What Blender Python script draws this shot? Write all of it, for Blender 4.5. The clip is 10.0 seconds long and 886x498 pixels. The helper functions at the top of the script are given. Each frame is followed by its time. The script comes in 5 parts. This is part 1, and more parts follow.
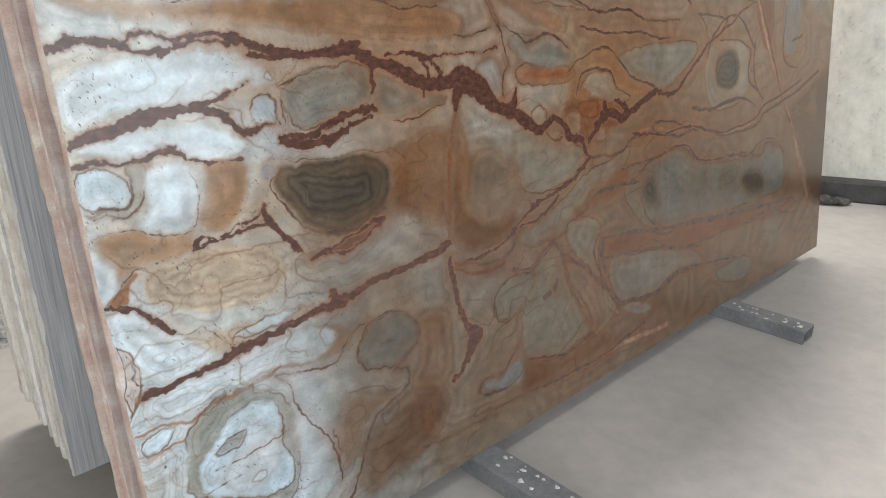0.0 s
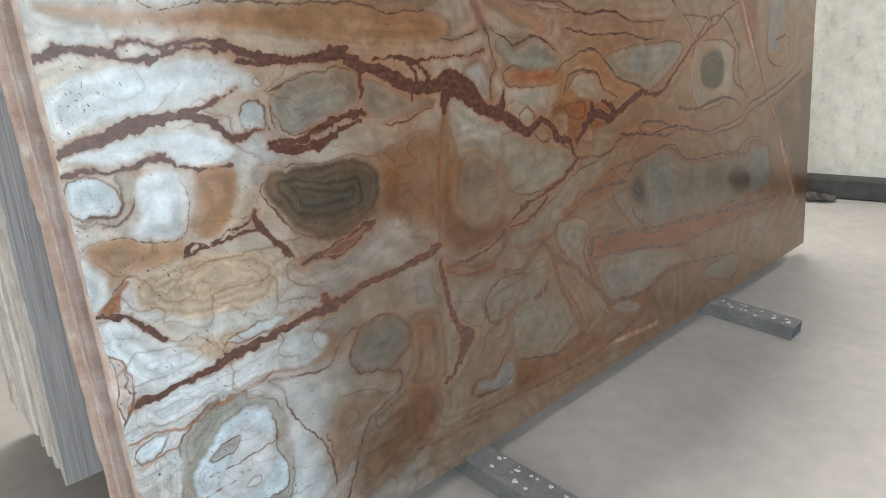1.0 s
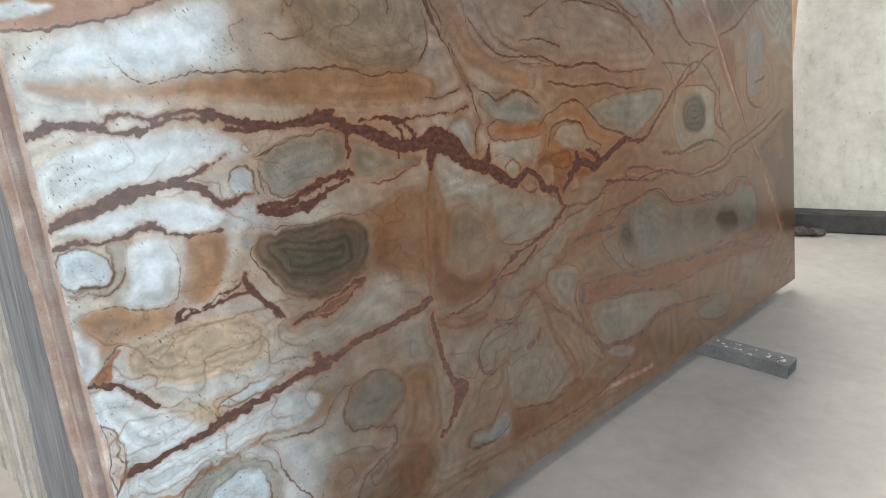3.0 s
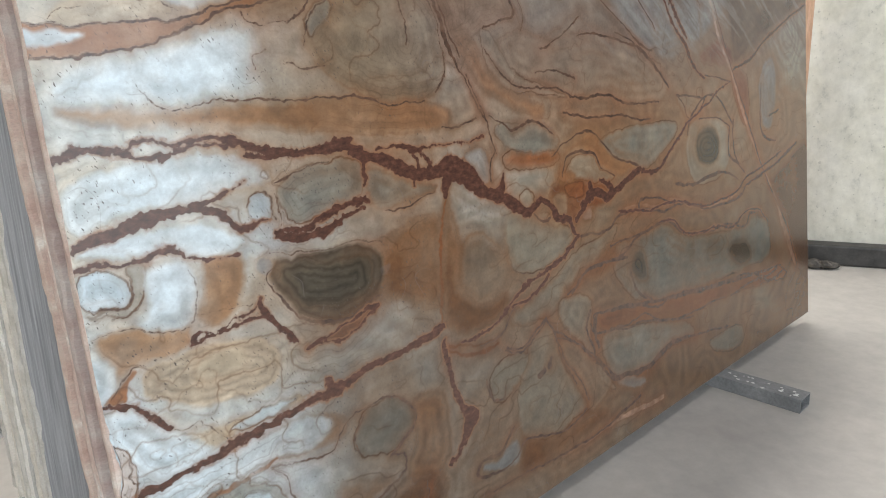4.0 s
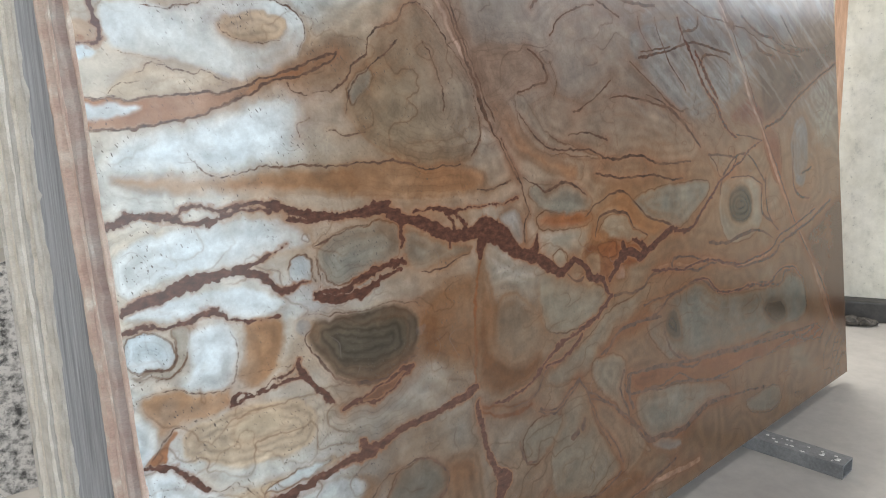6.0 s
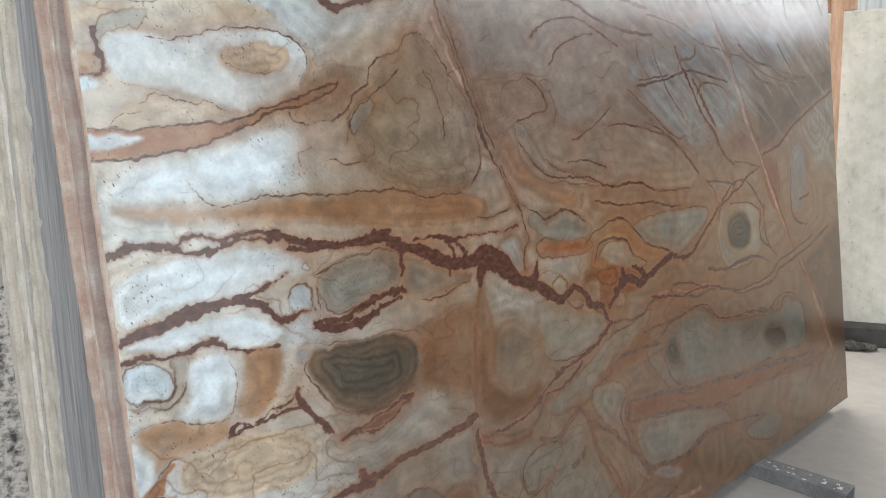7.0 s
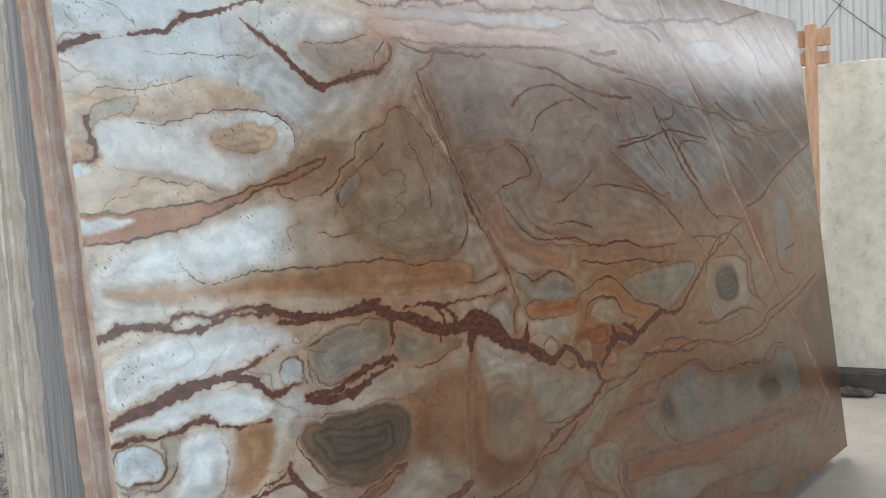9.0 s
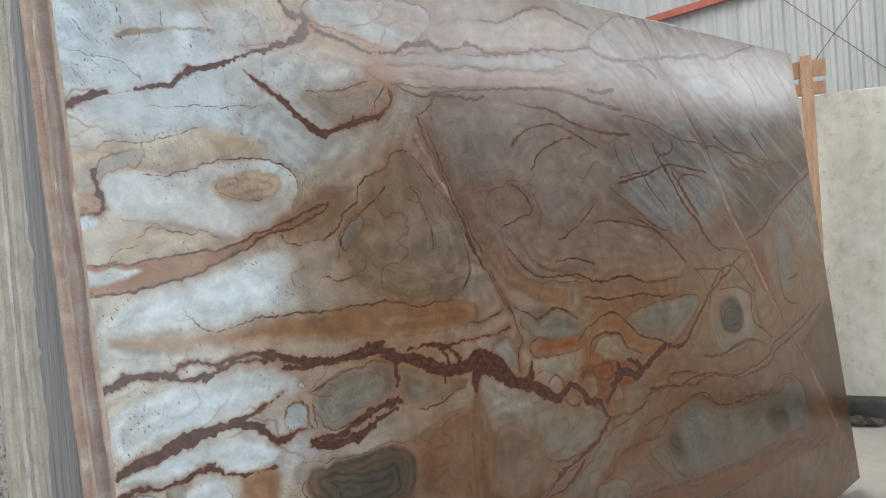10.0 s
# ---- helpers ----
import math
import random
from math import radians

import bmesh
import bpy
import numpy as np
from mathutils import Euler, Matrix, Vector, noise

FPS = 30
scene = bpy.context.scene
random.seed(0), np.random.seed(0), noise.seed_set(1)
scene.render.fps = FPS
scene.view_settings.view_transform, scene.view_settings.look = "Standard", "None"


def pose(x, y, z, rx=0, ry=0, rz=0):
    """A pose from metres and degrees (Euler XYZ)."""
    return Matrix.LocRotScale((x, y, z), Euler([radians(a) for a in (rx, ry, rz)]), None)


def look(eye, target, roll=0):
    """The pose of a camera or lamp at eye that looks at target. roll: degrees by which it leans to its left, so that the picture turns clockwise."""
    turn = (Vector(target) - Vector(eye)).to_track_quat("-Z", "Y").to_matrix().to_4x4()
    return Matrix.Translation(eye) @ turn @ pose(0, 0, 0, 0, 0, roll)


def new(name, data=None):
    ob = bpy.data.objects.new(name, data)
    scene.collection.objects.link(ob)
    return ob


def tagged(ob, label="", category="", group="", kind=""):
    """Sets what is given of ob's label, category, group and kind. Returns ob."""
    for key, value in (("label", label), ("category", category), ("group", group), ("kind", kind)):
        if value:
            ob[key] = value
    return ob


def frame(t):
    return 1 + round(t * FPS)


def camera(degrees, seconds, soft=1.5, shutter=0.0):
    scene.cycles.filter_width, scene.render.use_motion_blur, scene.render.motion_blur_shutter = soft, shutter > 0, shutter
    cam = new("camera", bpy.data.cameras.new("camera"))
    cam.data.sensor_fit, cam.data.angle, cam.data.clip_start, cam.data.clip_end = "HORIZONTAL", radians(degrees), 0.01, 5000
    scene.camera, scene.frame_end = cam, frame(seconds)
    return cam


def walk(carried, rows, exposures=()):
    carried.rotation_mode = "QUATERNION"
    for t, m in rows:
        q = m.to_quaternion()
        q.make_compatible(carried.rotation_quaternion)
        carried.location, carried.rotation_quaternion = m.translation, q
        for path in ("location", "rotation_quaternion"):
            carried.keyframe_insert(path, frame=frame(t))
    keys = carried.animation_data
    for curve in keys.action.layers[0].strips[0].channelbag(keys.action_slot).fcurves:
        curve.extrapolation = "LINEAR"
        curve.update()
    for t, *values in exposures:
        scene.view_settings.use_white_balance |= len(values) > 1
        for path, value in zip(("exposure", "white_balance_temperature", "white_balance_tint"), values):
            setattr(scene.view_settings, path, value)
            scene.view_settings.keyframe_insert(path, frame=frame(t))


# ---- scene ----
# camera and its walk
cam = camera(65.0, 10.0, soft=1.0)
ROWS = [
    (0.0, -0.2759, -1.0508, 1.1696, 69.768, 0.912, -42.695),
    (0.5, -0.2831, -1.0524, 1.1717, 69.756, 1.306, -43.428),
    (1.0, -0.2809, -1.0555, 1.1727, 69.934, 1.516, -43.761),
    (1.5, -0.2783, -1.0587, 1.1789, 70.649, 1.683, -44.341),
    (2.0, -0.2744, -1.0641, 1.1828, 71.501, 2.205, -44.923),
    (2.5, -0.2715, -1.0693, 1.1950, 72.285, 3.183, -44.808),
    (4.0, -0.2837, -1.0723, 1.2171, 75.265, 2.263, -43.464),
    (4.5, -0.2891, -1.0714, 1.2265, 76.145, 2.106, -42.742),
    (5.0, -0.2947, -1.0660, 1.2349, 77.009, 2.034, -41.904),
    (5.5, -0.3016, -1.0676, 1.2443, 78.212, 2.270, -41.408),
    (7.0, -0.3051, -1.0613, 1.2675, 80.947, 2.076, -41.394),
    (7.5, -0.3057, -1.0663, 1.2782, 82.081, 2.489, -41.375),
    (8.0, -0.3050, -1.0719, 1.2873, 83.186, 3.136, -41.437),
    (8.5, -0.3059, -1.0782, 1.2959, 84.057, 3.491, -41.576),
    (9.0, -0.3057, -1.0821, 1.3021, 85.195, 3.693, -42.070),
    (9.5, -0.3067, -1.0873, 1.3115, 86.436, 4.172, -41.883),
    (10.0, -0.3092, -1.0947, 1.3249, 87.778, 4.759, -41.774),
]
EXPOSURES = [(0.0, -0.04), (7.5, -0.06), (10.0, -0.45)]
walk(cam, [(t, pose(x, y, z, rx, ry, rz)) for t, x, y, z, rx, ry, rz in ROWS], EXPOSURES)

# ---- light ----
world = bpy.data.worlds.new("sky")
scene.world = world
world.use_nodes = True
sky = world.node_tree.nodes.new("ShaderNodeTexSky")
sky.sky_type, sky.sun_disc = "NISHITA", False
sky.sun_elevation, sky.sun_rotation = radians(50), radians(20)
back = world.node_tree.nodes["Background"]
back.inputs["Strength"].default_value = 0.1
world.node_tree.links.new(sky.outputs[0], back.inputs["Color"])


def sun_lamp(strength, angle, elevation, azimuth, colour):
    data = bpy.data.lights.new("sun", "SUN")
    data.energy, data.angle, data.color = strength, radians(angle), colour
    ob = new("sun", data)
    ob.rotation_euler = (radians(90 - elevation), 0, radians(180 - azimuth))
    return ob


def opening_light(name, place, size, power, colour, target):
    """Daylight that enters by an opening of the shed."""
    data = bpy.data.lights.new(name, "AREA")
    data.shape, data.size, data.size_y, data.energy, data.color = "RECTANGLE", size[0], size[1], power, colour
    ob = new(name, data)
    ob.matrix_world = look(place, target)
    return ob


sun_lamp(1.2, 25, 72, 20, (1.0, 0.95, 0.88))
DAY, COOL = (1.0, 0.97, 0.92), (0.88, 0.94, 1.0)
# the tall open bay in the south wall
opening_light("bay_daylight", (0.4, -5.95, 2.5), (5.4, 4.2), 160, COOL, (0.4, 0, 2.4))
# strip window high in the south wall
opening_light("strip_window_daylight", (12.5, -5.95, 5.5), (18.0, 1.4), 430, COOL, (12.5, 0, 4.5))
# fill light added in a west gap to brighten the raw slab edges
opening_light("west_fill_light", (-2.45, -4.1, 1.9), (2.4, 3.2), 125, COOL, (0, -0.6, 1.3))
# daylight through unseen translucent roof sheets, the first placed by the floor's shadow
opening_light("unseen_roof_daylight", (3.4, 1.9, 6.35), (6.0, 1.2), 500, DAY, (3.4, 1.9, 0))
# added to light the slab's top more than its foot
opening_light("unseen_roof_daylight", (1.8, -1.3, 6.35), (5.0, 1.0), 95, DAY, (1.8, -1.3, 0))
opening_light("unseen_roof_daylight", (6.9, 4.6, 6.35), (1.0, 4.0), 110, DAY, (6.9, 4.6, 0))


# ---- materials ----
def material(name):
    m = bpy.data.materials.new(name)
    m.use_nodes = True
    nodes, links = m.node_tree.nodes, m.node_tree.links
    return m, nodes, links, nodes["Principled BSDF"]


def texture(nodes, links, kind, scale, detail=4.0, rough=0.55, stretch=(1, 1, 1)):
    co = nodes.new("ShaderNodeTexCoord")
    mp = nodes.new("ShaderNodeMapping")
    mp.inputs["Scale"].default_value = stretch
    links.new(co.outputs["Object"], mp.inputs["Vector"])
    if kind == "voronoi":
        n = nodes.new("ShaderNodeTexVoronoi")
        n.inputs["Scale"].default_value = scale
        links.new(mp.outputs[0], n.inputs["Vector"])
        return n.outputs["Distance"]
    n = nodes.new("ShaderNodeTexNoise")
    n.inputs["Scale"].default_value, n.inputs["Detail"].default_value, n.inputs["Roughness"].default_value = scale, detail, rough
    links.new(mp.outputs[0], n.inputs["Vector"])
    return n.outputs["Fac"]


def ramp(nodes, links, fac, stops):
    r = nodes.new("ShaderNodeValToRGB")
    els = r.color_ramp.elements
    while len(els) < len(stops):
        els.new(0.5)
    for e, (p, c) in zip(els, stops):
        e.position, e.color = p, (*c, 1)
    links.new(fac, r.inputs["Fac"])
    return r.outputs["Color"]


def mix(nodes, links, a, b, fac, blend="MIX"):
    n = nodes.new("ShaderNodeMix")
    n.data_type, n.blend_type = "RGBA", blend
    for socket, value in ((n.inputs[6], a), (n.inputs[7], b), (n.inputs[0], fac)):
        if isinstance(value, (int, float)):
            socket.default_value = value
        elif isinstance(value, tuple):
            socket.default_value = (*value, 1)
        else:
            links.new(value, socket)
    return n.outputs[2]


def bump(nodes, links, bsdf, height, strength, distance=0.002):
    b = nodes.new("ShaderNodeBump")
    b.inputs["Strength"].default_value, b.inputs["Distance"].default_value = strength, distance
    links.new(height, b.inputs["Height"])
    links.new(b.outputs[0], bsdf.inputs["Normal"])


def grained(name, stops, scale, stretch=(1, 1, 1), fine=60, fine_amount=0.35, rough=0.7, relief=0.4, metal=0.0, distance=0.003, vary=0.0):
    """A surface with a coarse and a fine grain, and relief."""
    m, nodes, links, bsdf = material(name)
    coarse = texture(nodes, links, "noise", scale, 5, 0.6, stretch)
    small = texture(nodes, links, "noise", fine, 4, 0.65, stretch)
    c = ramp(nodes, links, coarse, stops)
    g = ramp(nodes, links, small, [(0.3, (0.55, 0.55, 0.55)), (0.7, (1.25, 1.25, 1.25))])
    c = mix(nodes, links, c, g, fine_amount, "MULTIPLY")
    if vary:
        info = nodes.new("ShaderNodeObjectInfo")
        v = ramp(nodes, links, info.outputs["Random"], [(0.0, (1 - vary, 1 - vary, 1 - vary)), (0.5, (1, 0.96, 0.9)), (1.0, (1 + vary, 1 + vary, 1 + vary))])
        c = mix(nodes, links, c, v, 1.0, "MULTIPLY")
    links.new(c, bsdf.inputs["Base Color"])
    bsdf.inputs["Roughness"].default_value, bsdf.inputs["Metallic"].default_value = rough, metal
    bump(nodes, links, bsdf, small, relief, distance)
    return m


def calc(nodes, links, op, a, b):
    n = nodes.new("ShaderNodeMath")
    n.operation = op
    for socket, value in ((n.inputs[0], a), (n.inputs[1], b)):
        if isinstance(value, (int, float)):
            socket.default_value = value
        else:
            links.new(value, socket)
    return n.outputs[0]


def ease(nodes, links, value, lo, hi, a, b):
    """Smooth passage from a to b while the value goes from lo to hi."""
    n = nodes.new("ShaderNodeMapRange")
    n.interpolation_type = "SMOOTHSTEP"
    for k, v in zip(("From Min", "From Max", "To Min", "To Max"), (lo, hi, a, b)):
        n.inputs[k].default_value = v
    links.new(value, n.inputs["Value"])
    return n.outputs["Result"]


def polished_stone():
    """Clouded stone whose cracks keep crisp, frayed edges at any distance."""
    m, nodes, links, bsdf = material("polished_quartzite")

    def kept(name):
        at = nodes.new("ShaderNodeAttribute")
        at.attribute_name = name
        return at
    fine = texture(nodes, links, "noise", 150, 6, 0.72)
    fray = texture(nodes, links, "noise", 130, 4, 0.6)
    bend = texture(nodes, links, "noise", 36, 3, 0.6)
    patchy = texture(nodes, links, "noise", 8, 4, 0.6)
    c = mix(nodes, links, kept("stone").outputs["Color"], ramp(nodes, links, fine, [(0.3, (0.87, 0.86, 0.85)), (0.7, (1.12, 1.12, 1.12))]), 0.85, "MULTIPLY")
    # growth rings
    phase = calc(nodes, links, "ADD", kept("ring_phase").outputs["Fac"], calc(nodes, links, "MULTIPLY", bend, 4.0))
    ring = ease(nodes, links, calc(nodes, links, "SINE", phase, 0.0), 0.45, 1.0, 0.0, 1.0)
    ring = calc(nodes, links, "MULTIPLY", ring, kept("ring_place").outputs["Fac"])
    c = mix(nodes, links, c, mix(nodes, links, c, (0.36, 0.29, 0.24), 1.0, "MULTIPLY"), ring)
    # hairline cracks in the pale stone
    hair = texture(nodes, links, "noise", 5.0, 2, 0.5, (1.0, 0.8, 1.0))
    crack = ease(nodes, links, calc(nodes, links, "ABSOLUTE", calc(nodes, links, "SUBTRACT", hair, 0.5), 0.0), 0.0008, 0.003, 1.0, 0.0)
    crack = calc(nodes, links, "MULTIPLY", crack, ease(nodes, links, patchy, 0.48, 0.6, 0.0, 0.28))
    c = mix(nodes, links, c, (0.17, 0.14, 0.13), crack)
    # short slanting pits
    co, turn = nodes.new("ShaderNodeTexCoord"), nodes.new("ShaderNodeMapping")
    slant = nodes.new("ShaderNodeMapping")
    slant.inputs["Rotation"].default_value = (0, 0, radians(60))
    turn.inputs["Scale"].default_value = (95, 210, 1)
    links.new(co.outputs["Object"], slant.inputs["Vector"])
    links.new(slant.outputs[0], turn.inputs["Vector"])
    specks = nodes.new("ShaderNodeTexNoise")
    specks.inputs["Scale"].default_value, specks.inputs["Detail"].default_value = 1.0, 2.0
    links.new(turn.outputs[0], specks.inputs["Vector"])
    pit = ease(nodes, links, specks.outputs["Fac"], 0.63, 0.7, 0.0, 1.0)
    pit = calc(nodes, links, "MULTIPLY", pit, ease(nodes, links, patchy, 0.42, 0.62, 0.0, 1.0))
    c = mix(nodes, links, c, (0.09, 0.07, 0.06), calc(nodes, links, "MULTIPLY", pit, kept("pitted").outputs["Fac"]))
    # fine dark seams
    off = calc(nodes, links, "MULTIPLY", calc(nodes, links, "SUBTRACT", fray, 0.5), 0.004)
    seam = ease(nodes, links, calc(nodes, links, "ADD", kept("seam").outputs["Fac"], off), -0.001, 0.0012, 1.0, 0.0)
    seam = calc(nodes, links, "MULTIPLY", seam, ease(nodes, links, patchy, 0.32, 0.54, 0.5, 1.0))
    c = mix(nodes, links, c, ramp(nodes, links, bend, [(0.35, (0.058, 0.036, 0.027)), (0.65, (0.13, 0.07, 0.044))]), seam)
    # iron-filled cracks with a rusty fringe
    off = calc(nodes, links, "ADD", calc(nodes, links, "MULTIPLY", calc(nodes, links, "SUBTRACT", fray, 0.5), 0.009), calc(nodes, links, "MULTIPLY", calc(nodes, links, "SUBTRACT", bend, 0.5), 0.007))
    deep = calc(nodes, links, "ADD", kept("crack").outputs["Fac"], off)
    fringe = calc(nodes, links, "MULTIPLY", ease(nodes, links, deep, 0.0, 0.007, 0.75, 0.0), ease(nodes, links, patchy, 0.4, 0.6, 0.15, 1.0))
    c = mix(nodes, links, c, (0.24, 0.11, 0.055), fringe)
    iron = ramp(nodes, links, texture(nodes, links, "noise", 60, 5, 0.65, (1, 1.6, 1)), [(0.3, (0.05, 0.024, 0.018)), (0.55, (0.098, 0.042, 0.028)), (0.75, (0.16, 0.072, 0.046))])
    c = mix(nodes, links, c, iron, ease(nodes, links, deep, -0.0014, 0.0012, 1.0, 0.0))
    links.new(c, bsdf.inputs["Base Color"])
    wear = texture(nodes, links, "noise", 3.0, 3, 0.6)
    r = ramp(nodes, links, wear, [(0.3, (0.15, 0.15, 0.15)), (0.7, (0.22, 0.22, 0.22))])
    links.new(r, bsdf.inputs["Roughness"])
    bsdf.inputs["IOR"].default_value = 1.6
    bump(nodes, links, bsdf, wear, 0.04, 0.002)
    return m


STONE = polished_stone()
EDGE_PINK = grained("raw_edge_pink", [(0.25, (0.5, 0.35, 0.31)), (0.45, (0.62, 0.48, 0.43)), (0.6, (0.7, 0.61, 0.56)), (0.7, (0.9, 0.88, 0.85))], 4, (2, 4.5, 4), 90, 0.35, 0.8, 0.6, vary=0.22)
EDGE_CREAM = grained("raw_edge_cream", [(0.25, (0.58, 0.55, 0.49)), (0.45, (0.76, 0.73, 0.68)), (0.62, (0.84, 0.82, 0.78)), (0.7, (0.93, 0.92, 0.9))], 4, (2, 4, 4), 80, 0.35, 0.8, 0.7, vary=0.22)
SAWN = grained("sawn_grey_face", [(0.3, (0.34, 0.34, 0.345)), (0.5, (0.46, 0.46, 0.465)), (0.72, (0.58, 0.58, 0.58))], 6, (22, 0.35, 1), 14, 0.7, 0.55, 0.5)
CONCRETE = grained("concrete_floor", [(0.3, (0.34, 0.317, 0.295)), (0.5, (0.4, 0.377, 0.35)), (0.72, (0.46, 0.43, 0.395))], 1.3, (1, 1, 1), 16, 0.22, 0.5, 0.15)
STEEL = grained("painted_steel", [(0.3, (0.17, 0.175, 0.18)), (0.55, (0.23, 0.235, 0.24)), (0.75, (0.3, 0.305, 0.31))], 9, (1, 1, 1), 90, 0.5, 0.45, 0.15)
DARK_STEEL = grained("dark_steel", [(0.3, (0.02, 0.019, 0.018)), (0.7, (0.07, 0.065, 0.06))], 12, (1, 1, 1), 80, 0.5, 0.5, 0.3)
PAINT_SPLASH = grained("white_splash", [(0.3, (0.6, 0.6, 0.58)), (0.7, (0.8, 0.8, 0.78))], 30)
TIMBER = grained("timber", [(0.3, (0.46, 0.27, 0.17)), (0.5, (0.6, 0.37, 0.24)), (0.7, (0.7, 0.46, 0.32))], 6, (6, 6, 0.6), 50, 0.4, 0.65, 0.3)
SHEET = grained("galvanised_sheet", [(0.3, (0.42, 0.45, 0.47)), (0.7, (0.56, 0.59, 0.61))], 1.5, (1, 4, 0.4), 30, 0.2, 0.45, 0.1)
RED_STEEL = grained("red_primer_steel", [(0.3, (0.36, 0.1, 0.07)), (0.7, (0.48, 0.16, 0.12))], 5, (1, 1, 1), 60, 0.3, 0.55, 0.2)
RENDERED = grained("plastered_wall", [(0.3, (0.45, 0.44, 0.4)), (0.7, (0.62, 0.6, 0.55))], 1.2, (1, 1, 1), 20, 0.3, 0.85, 0.3)
# dark so that the unseen walls mirror and bounce little light
DARK_WALL = grained("unseen_dark_wall", [(0.3, (0.07, 0.065, 0.06)), (0.7, (0.15, 0.14, 0.13))], 1.2, (1, 1, 1), 20, 0.3, 0.85, 0.3)
# dim so that the unseen roof sends little light back
ROOFING = grained("dim_roof_sheet", [(0.3, (0.18, 0.18, 0.18)), (0.7, (0.27, 0.27, 0.27))], 1.5, (1, 4, 1), 30, 0.2, 0.6, 0.1)
RUBBLE = grained("rubble", [(0.3, (0.03, 0.028, 0.025)), (0.7, (0.16, 0.14, 0.12))], 30, (1, 1, 1), 120, 0.5, 0.9, 0.6)


def mottled_stone():
    m, nodes, links, bsdf = material("mottled_pale_stone")
    big = texture(nodes, links, "noise", 3.2, 6, 0.66)
    mid = texture(nodes, links, "noise", 11, 5, 0.7, (1.2, 0.9, 1))
    fine = texture(nodes, links, "noise", 42, 4, 0.6)
    c = ramp(nodes, links, big, [(0.3, (0.52, 0.5, 0.42)), (0.45, (0.63, 0.61, 0.53)), (0.6, (0.69, 0.67, 0.6)), (0.75, (0.76, 0.73, 0.64))])
    c = mix(nodes, links, c, ramp(nodes, links, mid, [(0.3, (0.62, 0.63, 0.62)), (0.42, (0.9, 0.9, 0.89)), (0.62, (1.06, 1.06, 1.05))]), 0.8, "MULTIPLY")
    c = mix(nodes, links, c, ramp(nodes, links, fine, [(0.3, (0.4, 0.41, 0.4)), (0.37, (1, 1, 1))]), 0.6, "MULTIPLY")
    links.new(c, bsdf.inputs["Base Color"])
    bsdf.inputs["Roughness"].default_value = 0.5
    bump(nodes, links, bsdf, mid, 0.3, 0.003)
    return m


def speckled_granite():
    m, nodes, links, bsdf = material("speckled_granite")
    a = texture(nodes, links, "noise", 26, 4, 0.6)
    b = texture(nodes, links, "noise", 70, 3, 0.6)
    c = ramp(nodes, links, a, [(0.36, (0.06, 0.06, 0.06)), (0.45, (0.36, 0.35, 0.34)), (0.55, (0.62, 0.6, 0.58))])
    c = mix(nodes, links, c, ramp(nodes, links, b, [(0.35, (0.3, 0.3, 0.3)), (0.5, (1, 1, 1))]), 0.7, "MULTIPLY")
    links.new(c, bsdf.inputs["Base Color"])
    bsdf.inputs["Roughness"].default_value = 0.35
    return m


MOTTLED, GRANITE = mottled_stone(), speckled_granite()


# ---- building helpers ----
def mesh_object(name, bm, mat, smooth=False):
    me = bpy.data.meshes.new(name)
    bmesh.ops.recalc_face_normals(bm, faces=bm.faces)
    bm.to_mesh(me)
    bm.free()
    for m in (mat if isinstance(mat, (list, tuple)) else [mat]):
        me.materials.append(m)
    if smooth:
        me.polygons.foreach_set("use_smooth", [True] * len(me.polygons))
    return new(name, me)


def part(name, bm, mat, parent, label="", smooth=False):
    ob = mesh_object(name, bm, mat, smooth)
    ob.parent = parent
    if label:
        ob["label"] = label
    return ob


def box(bm, x0, x1, y0, y1, z0, z1, bevel=0.0):
    made = bmesh.ops.create_cube(bm, size=1)["verts"]
    bmesh.ops.transform(bm, verts=made, matrix=Matrix.Translation(((x0 + x1) / 2, (y0 + y1) / 2, (z0 + z1) / 2)) @ Matrix.Diagonal((x1 - x0, y1 - y0, z1 - z0, 1)))
    if bevel:
        edges = list({e for v in made for e in v.link_edges})
        bmesh.ops.bevel(bm, geom=edges, offset=bevel, segments=2, affect="EDGES", profile=0.6)
    return bm


LEAN = radians(5.5)
BEAM_TOP = 0.05
# the leaning frame of the packs: u along the foot, v up the face, n out of the face
LEANING = Matrix(((1, 0, 0, 0), (0, math.sin(LEAN), -math.cos(LEAN), 0), (0, math.cos(LEAN), math.sin(LEAN), BEAM_TOP), (0, 0, 0, 1)))


